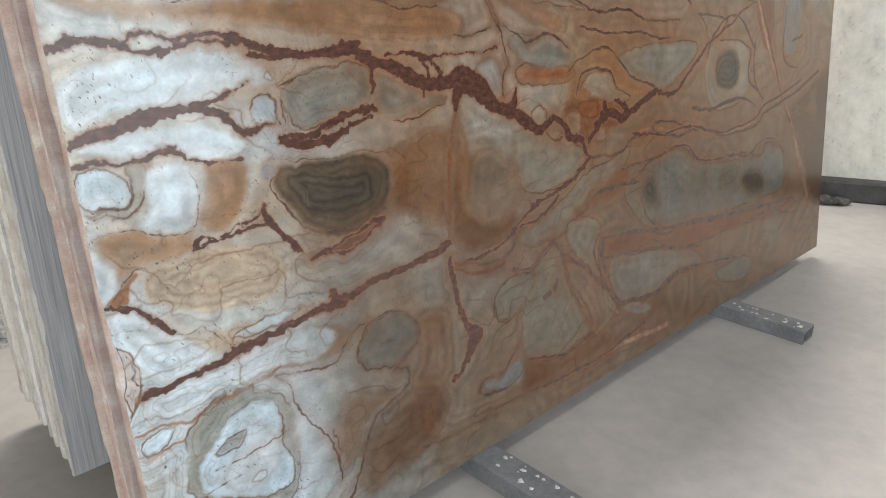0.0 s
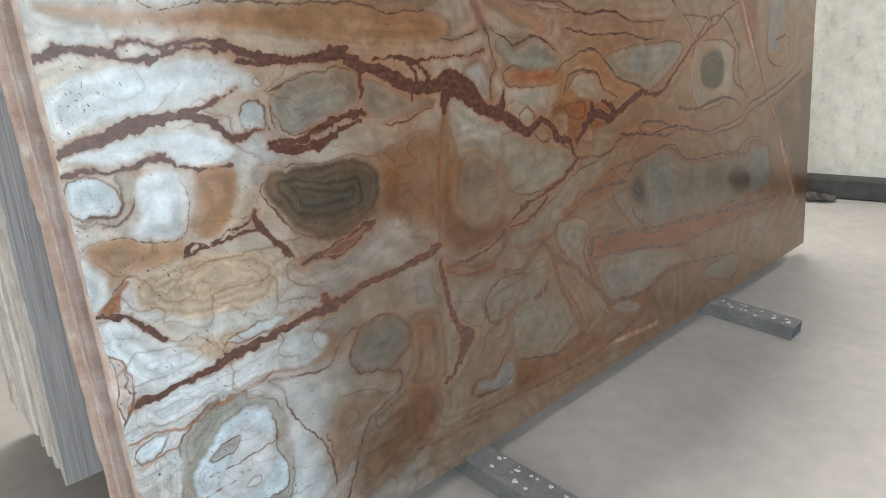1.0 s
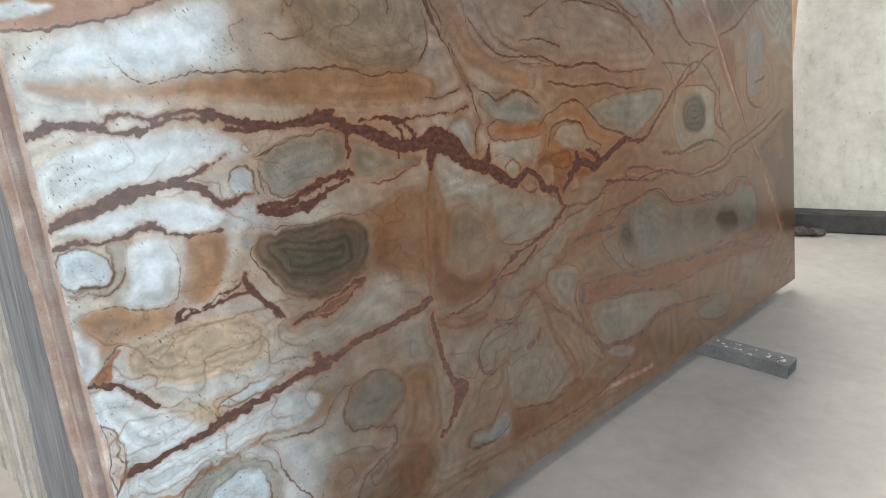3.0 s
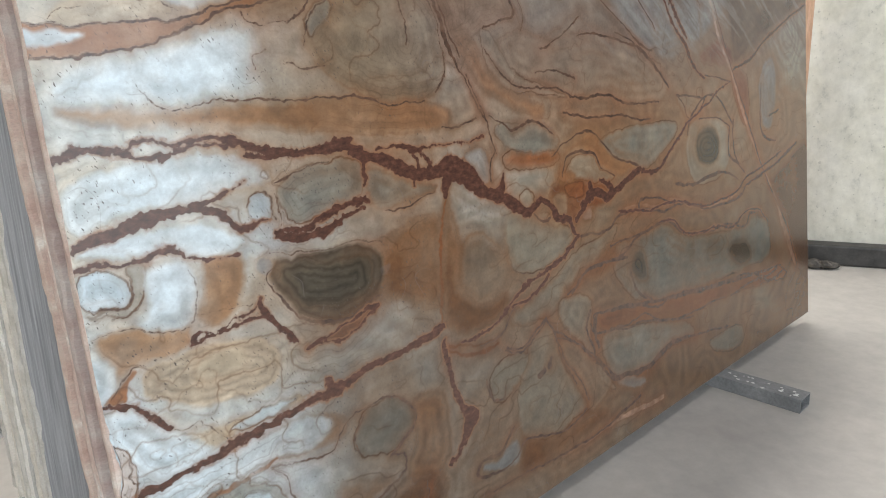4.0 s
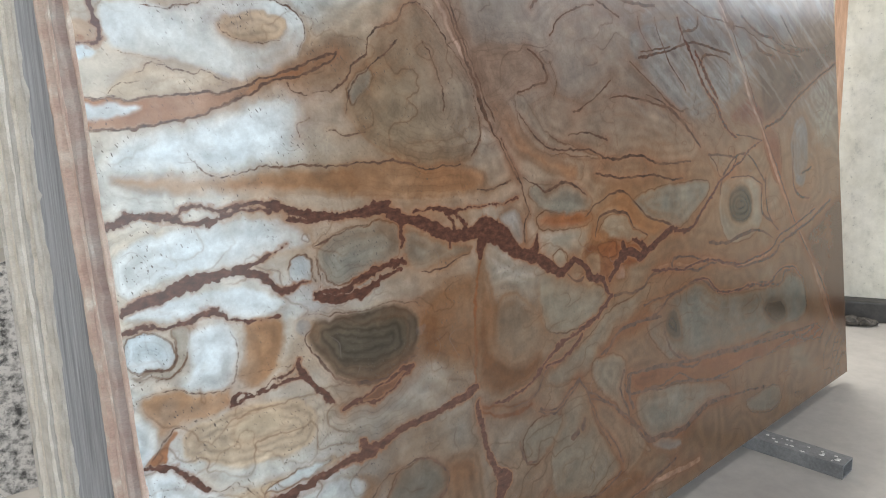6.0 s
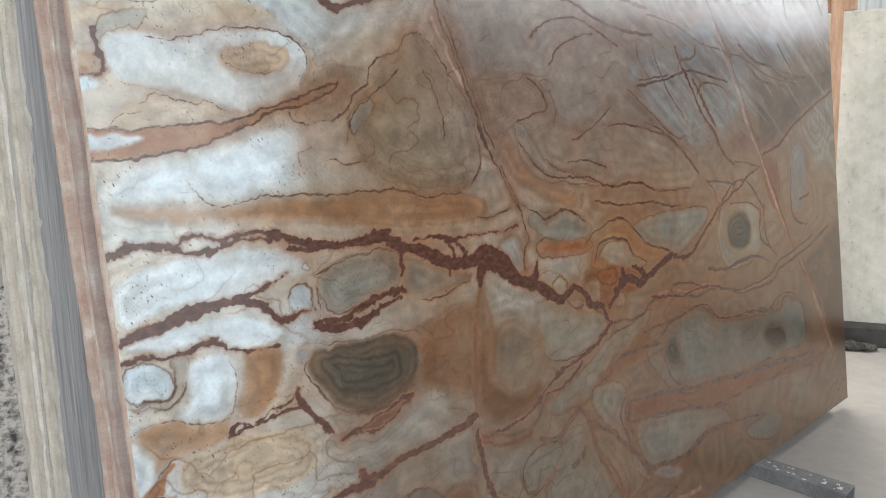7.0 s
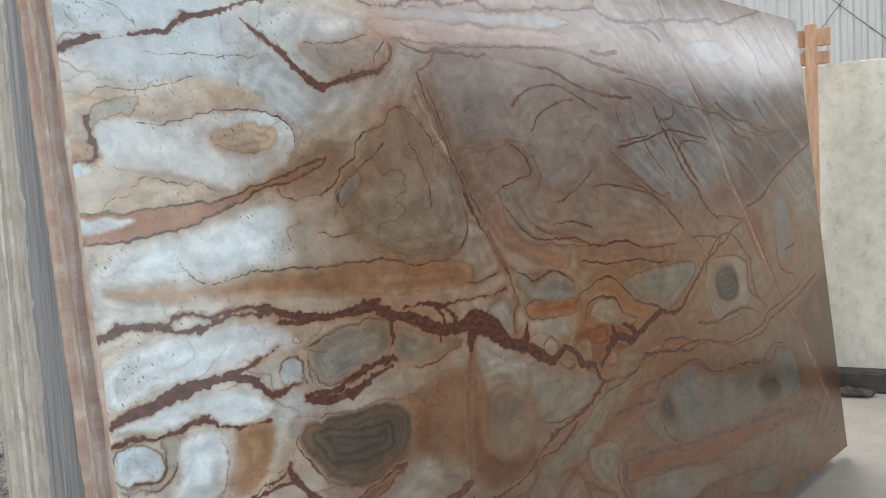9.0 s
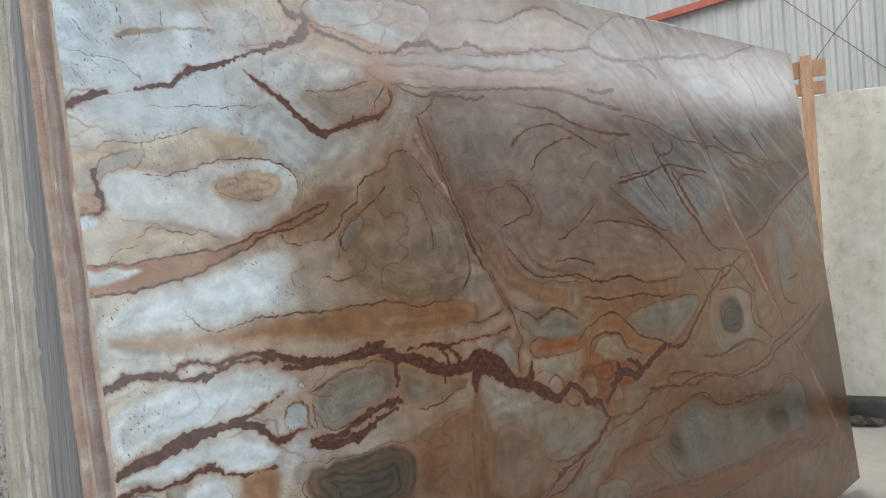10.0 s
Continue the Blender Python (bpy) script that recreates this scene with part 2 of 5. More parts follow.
def slab_body(u0, u1, v0, v1, n0, n1, seed, ragged=0.004, step=0.03):
    """A sawn slab with chipped, uneven edges."""
    rng = random.Random(seed)
    ring = []

    def side(a, b, spacing=step):
        count = max(2, int((Vector(b) - Vector(a)).length / spacing))
        for i in range(count):
            ring.append(Vector(a).lerp(Vector(b), i / count))
    side((u0, v0), (u1, v0))
    side((u1, v0), (u1, v1))
    side((u1, v1), (u0, v1))
    side((u0, v1), (u0, v0), step * 0.4)
    mid = Vector(((u0 + u1) / 2, (v0 + v1) / 2))
    bm = bmesh.new()
    layers = []
    t = n1 - n0
    for k, (n, inset) in enumerate(((n1, 0.0035), (n1 - 0.22 * t, 0.0), (n0 + 0.3 * t, 0.0005), (n0, 0.004))):
        row = []
        for p in ring:
            d = inset
            d += ragged * max(0.0, noise.noise(Vector((p.x * 6 + seed, p.y * 6, n * 45))) * 1.2 + 0.5 * noise.noise(Vector((p.x * 30 + seed, p.y * 30, n * 60))) + rng.uniform(-0.07, 0.07))
            if rng.random() < 0.03 and k in (0, 3):
                d += rng.uniform(0.1, 0.5) * ragged
            q = p.copy()
            if abs(p.x - u0) < 1e-6:
                q.x += d
            if abs(p.x - u1) < 1e-6:
                q.x -= d
            if abs(p.y - v1) < 1e-6:
                q.y -= d
            if abs(p.y - v0) < 1e-6 and k in (0, 3):
                q.y += 0.001
            row.append(bm.verts.new((q.x, q.y, n)))
        layers.append(row)
    m = len(ring)
    for a, b in zip(layers, layers[1:]):
        for i in range(m):
            bm.faces.new((a[i], a[(i + 1) % m], b[(i + 1) % m], b[i]))
    bm.faces.new(layers[0])
    bm.faces.new(layers[-1])
    return bm


# ---- the shed ----
def tagged_structure(name, bm, mat, label, category):
    return tagged(mesh_object(name, bm, mat), label, category, kind="structure")


X0, X1, X2, Y0, Y1, ROOF = -2.5, 9.0, 22.0, -6.0, 8.0, 6.4
tagged_structure("floor", box(bmesh.new(), X0 - 0.3, X2 + 0.3, Y0 - 0.3, Y1 + 0.3, -0.2, 0), CONCRETE, "pale dusty concrete floor of a stone yard", "floor")
tagged_structure("ground", box(bmesh.new(), -60, 60, -60, 60, -0.6, -0.21), CONCRETE, "bare pale ground round the shed", "ground")


def corrugated(y0, y1, z0, z1, x, pitch=0.145, depth=0.03):
    """Trapezoid sheet, running upright."""
    bm = bmesh.new()
    prof, y = [], y0
    while y < y1:
        for f, d in ((0.0, 0), (0.42, 0), (0.55, depth), (0.87, depth)):
            prof.append((y + f * pitch, d))
        y += pitch
    rows = []
    for thick in (0.0, 0.0025):
        rows.append([(bm.verts.new((x - d + thick, yy, z0)), bm.verts.new((x - d + thick, yy, z1))) for yy, d in prof])
    for row in rows:
        for a, b in zip(row, row[1:]):
            bm.faces.new((a[0], b[0], b[1], a[1]))
    for a, b in ((0, 0), (-1, -1)):
        bm.faces.new((rows[0][a][0], rows[0][a][1], rows[1][b][1], rows[1][b][0]))
    return bm


def wall(name, boxes, label, mat=None):
    bm = bmesh.new()
    for b in boxes:
        box(bm, *b)
    return tagged_structure(name, bm, mat or RENDERED, label, "wall")


tagged_structure("wall_east", corrugated(0.3, Y1, 0.0, ROOF, X1), SHEET, "grey corrugated metal sheet wall of the shed", "wall")
# unseen wall added to close the shed beyond the metal sheet
wall("wall_east_2", [(X1, X2, 0.3, 0.5, 0, ROOF), (X2, X2 + 0.2, Y0, 0.5, 0, ROOF)], "unseen shed wall kept dark against stray light", DARK_WALL)
# unseen west wall, its gap placed for the fill light
wall("wall_west", [(X0 - 0.2, X0, Y0, -5.4, 0, ROOF), (X0 - 0.2, X0, -2.8, Y1, 0, ROOF), (X0 - 0.2, X0, -5.4, -2.8, 3.5, ROOF)], "unseen plain plastered shed wall with a gap for the fill light")
wall("wall_north", [(X0, X1, Y1, Y1 + 0.2, 0, ROOF)], "plain pale plastered shed wall")
# unseen wall behind the viewer, darkened to cut haze on the polished face
wall("wall_south", [(X0, -2.35, Y0 - 0.2, Y0, 0, ROOF), (-2.35, 1.2, Y0 - 0.2, Y0, 4.7, ROOF), (3.2, X2, Y0 - 0.2, Y0, 0, 4.7), (1.2, X2, Y0 - 0.2, Y0, 6.2, ROOF)], "unseen shed wall kept dark against reflections, with a tall open bay and a strip window", DARK_WALL)
# unseen roof, its openings set where the overhead lamps hang
bm = bmesh.new()
for b in ((X0, X2, Y0, -1.8), (X0, -0.7, -1.8, -0.8), (4.3, X2, -1.8, -0.8), (X0, X2, -0.8, 1.3), (X0, 0.4, 1.3, 2.5), (6.4, X2, 1.3, 2.5), (X0, 6.4, 2.5, Y1), (6.4, X1, 6.6, Y1), (8.4, X1, 2.5, 6.6)):
    box(bm, *b, ROOF, ROOF + 0.1)
tagged_structure("ceiling", bm, ROOFING, "unseen metal sheet roof with open daylight strips", "roof")
girt = tagged_structure("girt", box(bmesh.new(), X1 - 0.13, X1 - 0.04, 0.3, Y1, 3.94, 4.04, 0.008), RED_STEEL, "red primed steel girt along the metal wall", "beam")


def cable(a, b, radius=0.004):
    bm = bmesh.new()
    a, b = Vector(a), Vector(b)
    bmesh.ops.create_cone(bm, segments=8, radius1=radius, radius2=radius, depth=(b - a).length, cap_ends=True,
                          matrix=Matrix.Translation((a + b) / 2) @ (b - a).to_track_quat("Z", "Y").to_matrix().to_4x4())
    return bm


for a, b in (((8.966, 3.25, 4.5), (8.966, 0.35, 1.55)), ((8.966, 1.1, 4.2), (8.966, 3.6, 1.3))):
    tagged(mesh_object("bracing_cable", cable(a, b), DARK_STEEL), "thin dark steel wind bracing cable before the wall", "cable", "bracing cables")

# ---- the veined slab ----
WIDE, HIGH = 3.0, 1.91
COLS, LINES = 960, 840


def value_noise(x, y, seed):
    r = np.random.default_rng(seed).random((64, 64)).astype(np.float32)
    xi, yi = np.floor(x).astype(int), np.floor(y).astype(int)
    fx, fy = x - xi, y - yi
    fx, fy = fx * fx * (3 - 2 * fx), fy * fy * (3 - 2 * fy)
    a, b = r[xi % 64, yi % 64], r[(xi + 1) % 64, yi % 64]
    c, d = r[xi % 64, (yi + 1) % 64], r[(xi + 1) % 64, (yi + 1) % 64]
    return (a * (1 - fx) + b * fx) * (1 - fy) + (c * (1 - fx) + d * fx) * fy


def layered(x, y, scale, seed, octaves=4, gain=0.5):
    total, amount, norm = 0.0, 1.0, 0.0
    for k in range(octaves):
        total = total + amount * value_noise(x * scale + 17.3 * k, y * scale + 9.1 * k, seed + k)
        norm += amount
        amount *= gain
        scale *= 2.03
    return total / norm


# columns stand closer where the slab comes near the viewer
s = np.linspace(0, 1, COLS)
us = (WIDE * (0.5 * s + 0.5 * s * s)).astype(np.float32)
vs = np.linspace(0, HIGH, LINES).astype(np.float32)
GU, GV = np.meshgrid(us, vs)
FINE = 0.011 * np.clip(1.1 - 0.32 * GU, 0.2, 1)
# stone grows in wavering lines: bend the plane before anything is drawn on it
WU = GU + 0.012 * (layered(GU, GV, 18, 11, 3) - 0.5) + FINE * (layered(GU, GV, 60, 12, 2, 0.6) - 0.5)
WV = GV + 0.012 * (layered(GU, GV, 18, 21, 3) - 0.5) + FINE * (layered(GU, GV, 60, 22, 2, 0.6) - 0.5)

TONES = {
    "vein": (0.16, 0.066, 0.042), "brown": (0.2, 0.13, 0.09), "dark": (0.13, 0.115, 0.1), "orange": (0.4, 0.235, 0.145),
    "tan": (0.43, 0.3, 0.2), "ochre": (0.365, 0.235, 0.14), "brownd": (0.28, 0.19, 0.13), "dome": (0.4, 0.35, 0.285),
    "mauve": (0.42, 0.365, 0.315), "taupe": (0.39, 0.335, 0.275), "cream": (0.56, 0.485, 0.39), "pale": (0.46, 0.44, 0.385),
    "white": (0.62, 0.65, 0.655), "blue": (0.56, 0.615, 0.64), "grey": (0.39, 0.385, 0.35), "slate": (0.365, 0.365, 0.335),
    "fog": (0.37, 0.37, 0.365), "core": (0.2, 0.183, 0.148), "red": (0.34, 0.18, 0.115), "redc": (0.28, 0.14, 0.085),
    "rust": (0.27, 0.12, 0.065), "rosy": (0.5, 0.41, 0.36), "pink": (0.56, 0.43, 0.35), "ring": (0.54, 0.46, 0.37), "breccia": (0.52, 0.46, 0.42),
}
TONES["dark_cell"] = (0.2, 0.18, 0.145)
TONES["brown_cell"] = (0.42, 0.35, 0.28)


def tone(name):
    return np.array(TONES[name])


def blend(colour, mask):
    global FACE
    FACE = FACE * (1 - mask[..., None]) + colour * mask[..., None]


# ground tone: blue-white by the near end, through grey-cream to brown-grey by the far end
far = np.clip(GU / WIDE, 0, 1)
flow = layered(WU + 0.25 * layered(WU, WV, 2.2, 31, 3), WV * 1.7, 2.6, 32, 5)
wash = np.clip((flow - 0.57 + 0.2 * np.clip((GU - 0.32) / 0.45, 0, 1) + 0.14 * np.clip((GU - 0.28) / 0.3, 0, 1) * np.clip((0.85 - GV) / 0.4, 0, 1)) * 4 + 0.5, 0, 1)
near_light, near_warm = np.array((0.59, 0.625, 0.635)), np.array((0.56, 0.52, 0.46))
far_light, far_warm = np.array((0.41, 0.385, 0.33)), np.array((0.37, 0.29, 0.22))
mixed = np.clip(far * 2.6 - 0.25, 0, 1)[..., None]
light_tone, warm_tone = near_light * (1 - mixed) + far_light * mixed, near_warm * (1 - mixed) + far_warm * mixed
FACE = light_tone * (1 - wash[..., None]) + warm_tone * wash[..., None]
bands = 0.5 + 0.5 * np.sin(95 * layered(WU, WV * 1.3, 2.1, 41, 3))
FACE *= (0.93 + 0.12 * bands)[..., None]


def window(points, margin):
    p = np.array(points)[:, :2]
    lo, hi = p.min(0) - margin, p.max(0) + margin
    i0, i1 = np.searchsorted(us, lo[0]), np.searchsorted(us, hi[0])
    j0, j1 = np.searchsorted(vs, lo[1]), np.searchsorted(vs, hi[1])
    return slice(max(j0, 0), max(j1, j0 + 1)), slice(max(i0, 0), max(i1, i0 + 1))


def smooth_path(p, closed):
    """Catmull-Rom through the points."""
    p = np.array(p, float)
    n, out = len(p), []
    for i in range(n if closed else n - 1):
        if closed:
            a, b, c, d = p[i - 1], p[i], p[(i + 1) % n], p[(i + 2) % n]
        else:
            a, b, c, d = p[max(i - 1, 0)], p[i], p[i + 1], p[min(i + 2, n - 1)]
        for t in (0.0, 0.33, 0.67):
            out.append(0.5 * (2 * b + (c - a) * t + (2 * a - 5 * b + 4 * c - d) * t * t + (3 * b - a - 3 * c + d) * t ** 3))
    if not closed:
        out.append(p[-1])
    return np.array(out)


def distance_to(path, x, y, closed):
    best, width = np.full(x.shape, 9.0), np.zeros(x.shape)
    inside = np.zeros(x.shape, bool)
    pairs = list(zip(path, path[1:])) + ([(path[-1], path[0])] if closed else [])
    for a, b in pairs:
        dx, dy = b[0] - a[0], b[1] - a[1]
        k = np.clip(((x - a[0]) * dx + (y - a[1]) * dy) / (dx * dx + dy * dy + 1e-12), 0, 1)
        d = np.hypot(x - a[0] - k * dx, y - a[1] - k * dy)
        if closed:
            cross = ((a[1] > y) != (b[1] > y)) & (x < dx * (y - a[1]) / (dy if abs(dy) > 1e-9 else 1e-9) + a[0])
            inside ^= cross
        else:
            w = a[2] + (b[2] - a[2]) * k
            nearer = d - w < best - width
            width = np.where(nearer, w, width)
            best = np.where(nearer, d, best)
            continue
        best = np.minimum(best, d)
    return best, width, inside


def step(x, lo, hi):
    k = np.clip((x - lo) / (hi - lo), 0, 1)
    return k * k * (3 - 2 * k)


STROKES = []


def cell(points, name, soft):
    """A closed patch of one tone, with growth rings and a stained rim. Centimetres; soft in millimetres."""
    STROKES.append((0, [(u / 100, v / 100) for u, v in points], name, soft / 1000))


def vein(points, name):
    """A filled crack. Centimetres, with the half width in millimetres."""
    STROKES.append((1 if name != "vein" else 2, [(u / 100, v / 100, w / 1000) for u, v, w in points], name, 0))


SEEDS = np.zeros(GU.shape, bool)
# distance past the edge of the nearest iron-filled crack, and of the nearest fine seam
CRACK, SEAM = np.full(GU.shape, 0.05, np.float32), np.full(GU.shape, 0.05, np.float32)
# the pale tones turn greyer away from the near end
LIGHT_DRIFT = {"white": 1.5, "blue": 1.5, "cream": 0.9, "pale": 0.4, "ring": 0.6}


def draw_cell(points, name, soft, seed):
    path = smooth_path(points, True)
    win = window(path, 0.05 + soft)
    x, y = WU[win], WV[win]
    d, _, inside = distance_to(path, x, y, True)
    signed = np.where(inside, d, -d)
    SEEDS[win] |= np.abs(signed) < 0.0028
    waver = 0.022 * (layered(x, y, 13, 70 + seed, 4, 0.6) - 0.5) * min(1.0, soft / 0.008)
    mask = step(signed + waver, -soft * 1.3, soft * 1.6)
    base = tone({"dark": "dark_cell", "brown": "brown_cell"}.get(name, name)) * (1 - 0.04 * min(points[0][0], 2.6)) * (1 - 0.17 * LIGHT_DRIFT.get(name, 0.0) * min(max((points[0][0] - 0.22) / 0.45, 0.0), 1.0))
    ringed = name in ("core", "ring", "dark")
    ripple = 0.5 + 0.5 * np.sin(signed * (330 if ringed else 180) + 7 * layered(x, y, 9, 60 + seed, 3))
    ripple = 0.6 * ripple + 0.4 * ripple ** 6
    depth = {"core": 0.42, "ring": 0.26, "dark": 0.36, "mauve": 0.1, "dome": 0.12, "white": 0.05, "pale": 0.07, "slate": 0.04, "brown": 0.08, "grey": 0.05}.get(name, 0.1)
    fade = np.exp(-np.maximum(signed, 0) / (0.2 if ringed else 0.05))
    shade = 1 - depth * fade * (ripple - 0.35)
    cloud = 0.8 + 0.4 * layered(x, y * 1.4, 14, 80 + seed, 5, 0.6)
    under = FACE[win]
    body = base * (shade * cloud)[..., None]
    keep = np.clip(0.35 + 0.95 * layered(x, y, 7, 95 + seed, 4, 0.6), 0.3, 0.97) if not ringed else 0.9
    m = (mask * keep)[..., None]
    colour = under * (1 - m) + body * m
    # iron stain along the rim
    outer = np.exp(-np.maximum(-signed, 0) / 0.022) * (1 - mask) * (0.02 + 0.75 * np.clip(x - 0.25, 0, 0.6)) * np.clip(layered(x, y, 5, 45 + seed, 3) * 2.6 - 0.7, 0, 1)
    colour = colour * (1 - outer[..., None]) + (tone("tan") * 0.85) * outer[..., None]
    if name not in ("tan", "ochre", "mauve", "taupe", "brownd", "fog", "rust", "core", "dark", "white", "cream", "ring", "brown", "dome"):
        outline = (1 - step(np.abs(signed + waver), 0.0008, 0.0024)) * np.clip(layered(x, y, 9, 55 + seed, 2) * 2.6 - 0.75, 0, 0.85)
        colour = colour * (1 - outline[..., None]) + tone("brown") * outline[..., None]
    rim = np.exp(-np.abs(signed + 0.002) / 0.007) * (0.12 + 0.3 * np.clip(x * 1.4, 0, 1)) * np.clip(layered(x, y, 6, 99 + seed, 2) * 2.4 - 0.6, 0, 1)
    colour = colour * (1 - rim[..., None]) + tone("ochre") * rim[..., None]
    FACE[win] = colour


def draw_vein(points, name, seed):
    path = smooth_path(points, False)
    path[:, 2] = np.maximum(path[:, 2], 0.0006)
    win = window(path, 0.06)
    x, y = WU[win], WV[win]
    d, w, _ = distance_to(path, x, y, False)
    wide = name == "vein"
    fray = layered(x, y, 34, 140 + seed, 3)
    w = w * (0.7 + 0.6 * fray)
    if wide:
        w = w + 0.02 * np.clip(layered(x, y, 62, 150 + seed, 2) - 0.58, 0, 1)
    SEEDS[win] |= d < w
    halo_width = 0.015 if wide else 0.02
    halo = np.exp(-np.maximum(d - w, 0) / halo_width) * (0.5 if wide else 0.45) * np.clip(0.2 + 1.2 * x, 0.2, 1) * np.clip(layered(x, y, 8, 160 + seed, 2) * 2.6 - 0.6, 0, 1)
    colour = FACE[win] * (1 - halo[..., None]) + tone("orange" if seed % 3 else "ochre") * halo[..., None]
    if wide:
        CRACK[win] = np.minimum(CRACK[win], d - w)
    elif name in ("brown", "dark"):
        SEAM[win] = np.minimum(SEAM[win], d - w * (0.42 + 0.5 * np.clip(x, 0, 1.6)))
    else:
        m = ((1 - step(d, w - 0.0012, w + 0.0018)) * np.clip(1.5 * layered(x, y, 16, 200 + seed, 3, 0.6) - 0.1, 0, 1))[..., None]
        colour = colour * (1 - m) + tone(name) * (0.72 + 0.56 * layered(x, y, 50, 180 + seed, 4))[..., None] * m
    FACE[win] = colour


cell([(2.8, 113.3), (11.9, 113), (22, 112.5), (33.4, 112.6), (46.2, 112.1), (60.7, 111.5), (77.1, 109.9), (83.9, 106.9), (81.2, 103.2), (65.7, 103.9), (47.9, 106), (30.3, 108), (16.3, 109), (6.9, 110.5)], "tan", 10.1)
cell([(48.1, 123.3), (50.4, 129), (55.8, 135.4), (65, 144), (68.7, 144.9), (73.3, 140), (78.3, 133.9), (81.8, 129), (84.3, 122.6), (83.8, 115.8), (80.1, 111.5), (66.9, 110.6), (59.4, 112.9), (52.6, 116.8)], "dome", 7.8)
cell([(79.2, 157), (96.7, 159.1), (113.8, 158.1), (132.5, 154.1), (154, 150.4), (154.7, 136.2), (137.6, 131.6), (122.6, 124.2), (113.1, 124.8), (108.4, 134.2), (98.3, 137.5), (85.2, 136.4), (82.2, 144.7)], "mauve", 19)
cell([(85, 135.7), (96.2, 137.2), (104.5, 136.6), (108.8, 131.2), (108.4, 127.4), (97.9, 125.9), (90.6, 120.7), (88, 122.3), (85.9, 128)], "tan", 11.7)
cell([(99.7, 119.9), (110.8, 125), (122.2, 122.7), (135.8, 124.7), (144.3, 124.8), (161.5, 121.1), (167.6, 119.4), (179.2, 111.6), (182.7, 107.6), (176.9, 104.1), (160, 104.2), (145.5, 107.7), (134.1, 107.3), (124.2, 110.1), (112.2, 111.2), (104, 114.8)], "brown", 13.6)
cell([(96.7, 125.2), (98.8, 115.6), (109.6, 110), (128.8, 107.6), (119.5, 111.6), (108.4, 114.6), (104.1, 120.2), (100.8, 124.9)], "pale", 12.1)
cell([(92, 117.7), (96.8, 111.5), (115.1, 103.2), (118.2, 105.8), (107.2, 109.5), (98.8, 115.6), (94.9, 121.7), (89.3, 123.6)], "tan", 10.3)
cell([(49.3, 177.1), (50.5, 171.8), (59, 171), (67.9, 168.8), (78.5, 172), (83.5, 179.6), (73.3, 180.8)], "blue", 5.4)
cell([(66.2, 177.1), (83, 176.7), (101, 179.8), (107.4, 179.9), (120, 185.6), (129, 187.7), (137.5, 185.5), (147.7, 182.6), (143.8, 178.1), (122.2, 174.6), (101.5, 172.4), (85.5, 170.7), (79.1, 174.8)], "cream", 8.1)
cell([(62.8, 166.6), (77.9, 168.5), (99.1, 170.6), (121.9, 172.9), (134.1, 171.7), (120.7, 168), (98.3, 166.9), (70.5, 165.5)], "blue", 9.2)
cell([(62.3, 164), (77.4, 166.1), (98.3, 166.6), (133.3, 168.2), (137.9, 165.2), (119.6, 163.1), (97.3, 161.9), (76.4, 160.6), (68, 160.6)], "rosy", 6.1)
cell([(146.6, 178), (157.5, 186.5), (174.4, 190.6), (181, 177.9), (163.8, 175.3)], "pale", 11.9)
cell([(188, 177.6), (220.9, 181.9), (261.2, 189.4), (292.1, 190.1), (294.7, 173.7), (262.7, 164.5), (235.5, 172.1), (205.7, 173.1)], "cream", 15)
cell([(201.3, 171.7), (222.8, 174.5), (234.7, 169.8), (215.6, 165.4)], "blue", 13.8)
cell([(44.8, 157.2), (55.4, 158.4), (61.8, 160.9), (68, 160.3), (65.5, 155.6), (60.4, 152.8), (52.8, 151.3), (47.7, 154.1)], "taupe", 6.4)
cell([(-2, 143), (3.3, 145.8), (12.5, 146.9), (21.8, 149.2), (30.5, 148.3), (34.8, 145.1), (24.3, 143.9), (15.8, 142.4), (9.1, 142.2), (2.9, 142.5), (-0.1, 138.8), (-1.1, 140.7)], "cream", 6)
cell([(3.2, 141.5), (6.6, 144.4), (11.3, 144.6), (10, 141.9), (6.3, 141.5), (3.7, 138.2)], "grey", 5.8)
cell([(4, 137.3), (5.3, 140.5), (9.9, 141.4), (18.7, 141.5), (28.6, 143.1), (35.7, 143.2), (40.3, 140.5), (40.6, 135.9), (36.3, 131.1), (26.5, 128.5), (18.3, 131.1), (11.6, 132.6), (5.4, 133.9)], "white", 4.2)
cell([(24, 138.1), (25.9, 140), (30.6, 140.7), (35.8, 139.8), (36.7, 138), (34.6, 136.2), (29.8, 135.2), (25.4, 136)], "ring", 3.3)
cell([(-1, 137.4), (1.6, 138.3), (3.1, 136.8), (3, 134.8), (-0.6, 134.2)], "tan", 3.7)
cell([(-1.5, 133.8), (2.3, 133.9), (2.5, 132.2), (-1.3, 131.5)], "blue", 2.8)
cell([(3.4, 114.4), (2.9, 117.3), (4.9, 119.8), (13, 121.1), (23.6, 123.5), (35.4, 125.6), (37.2, 120.9), (36.1, 117.7), (36.1, 114.4), (22.1, 112.8), (15.8, 112.8)], "white", 18)
cell([(-0.3, 125.8), (8.8, 125.6), (18.7, 126.4), (24.1, 126.9), (29.9, 128.2), (38.8, 131.4), (44.4, 133.7), (47.8, 134.1), (46.2, 132.8), (41.2, 130.5), (33.5, 128.5), (26.1, 125.5), (20.4, 123.8), (13.1, 121.6), (5.5, 120.8), (-0.7, 120.7)], "orange", 3.2)
cell([(-0.1, 124.7), (6, 125.1), (8.7, 124.3), (7.1, 123.1), (-0.3, 122.5)], "white", 3.7)
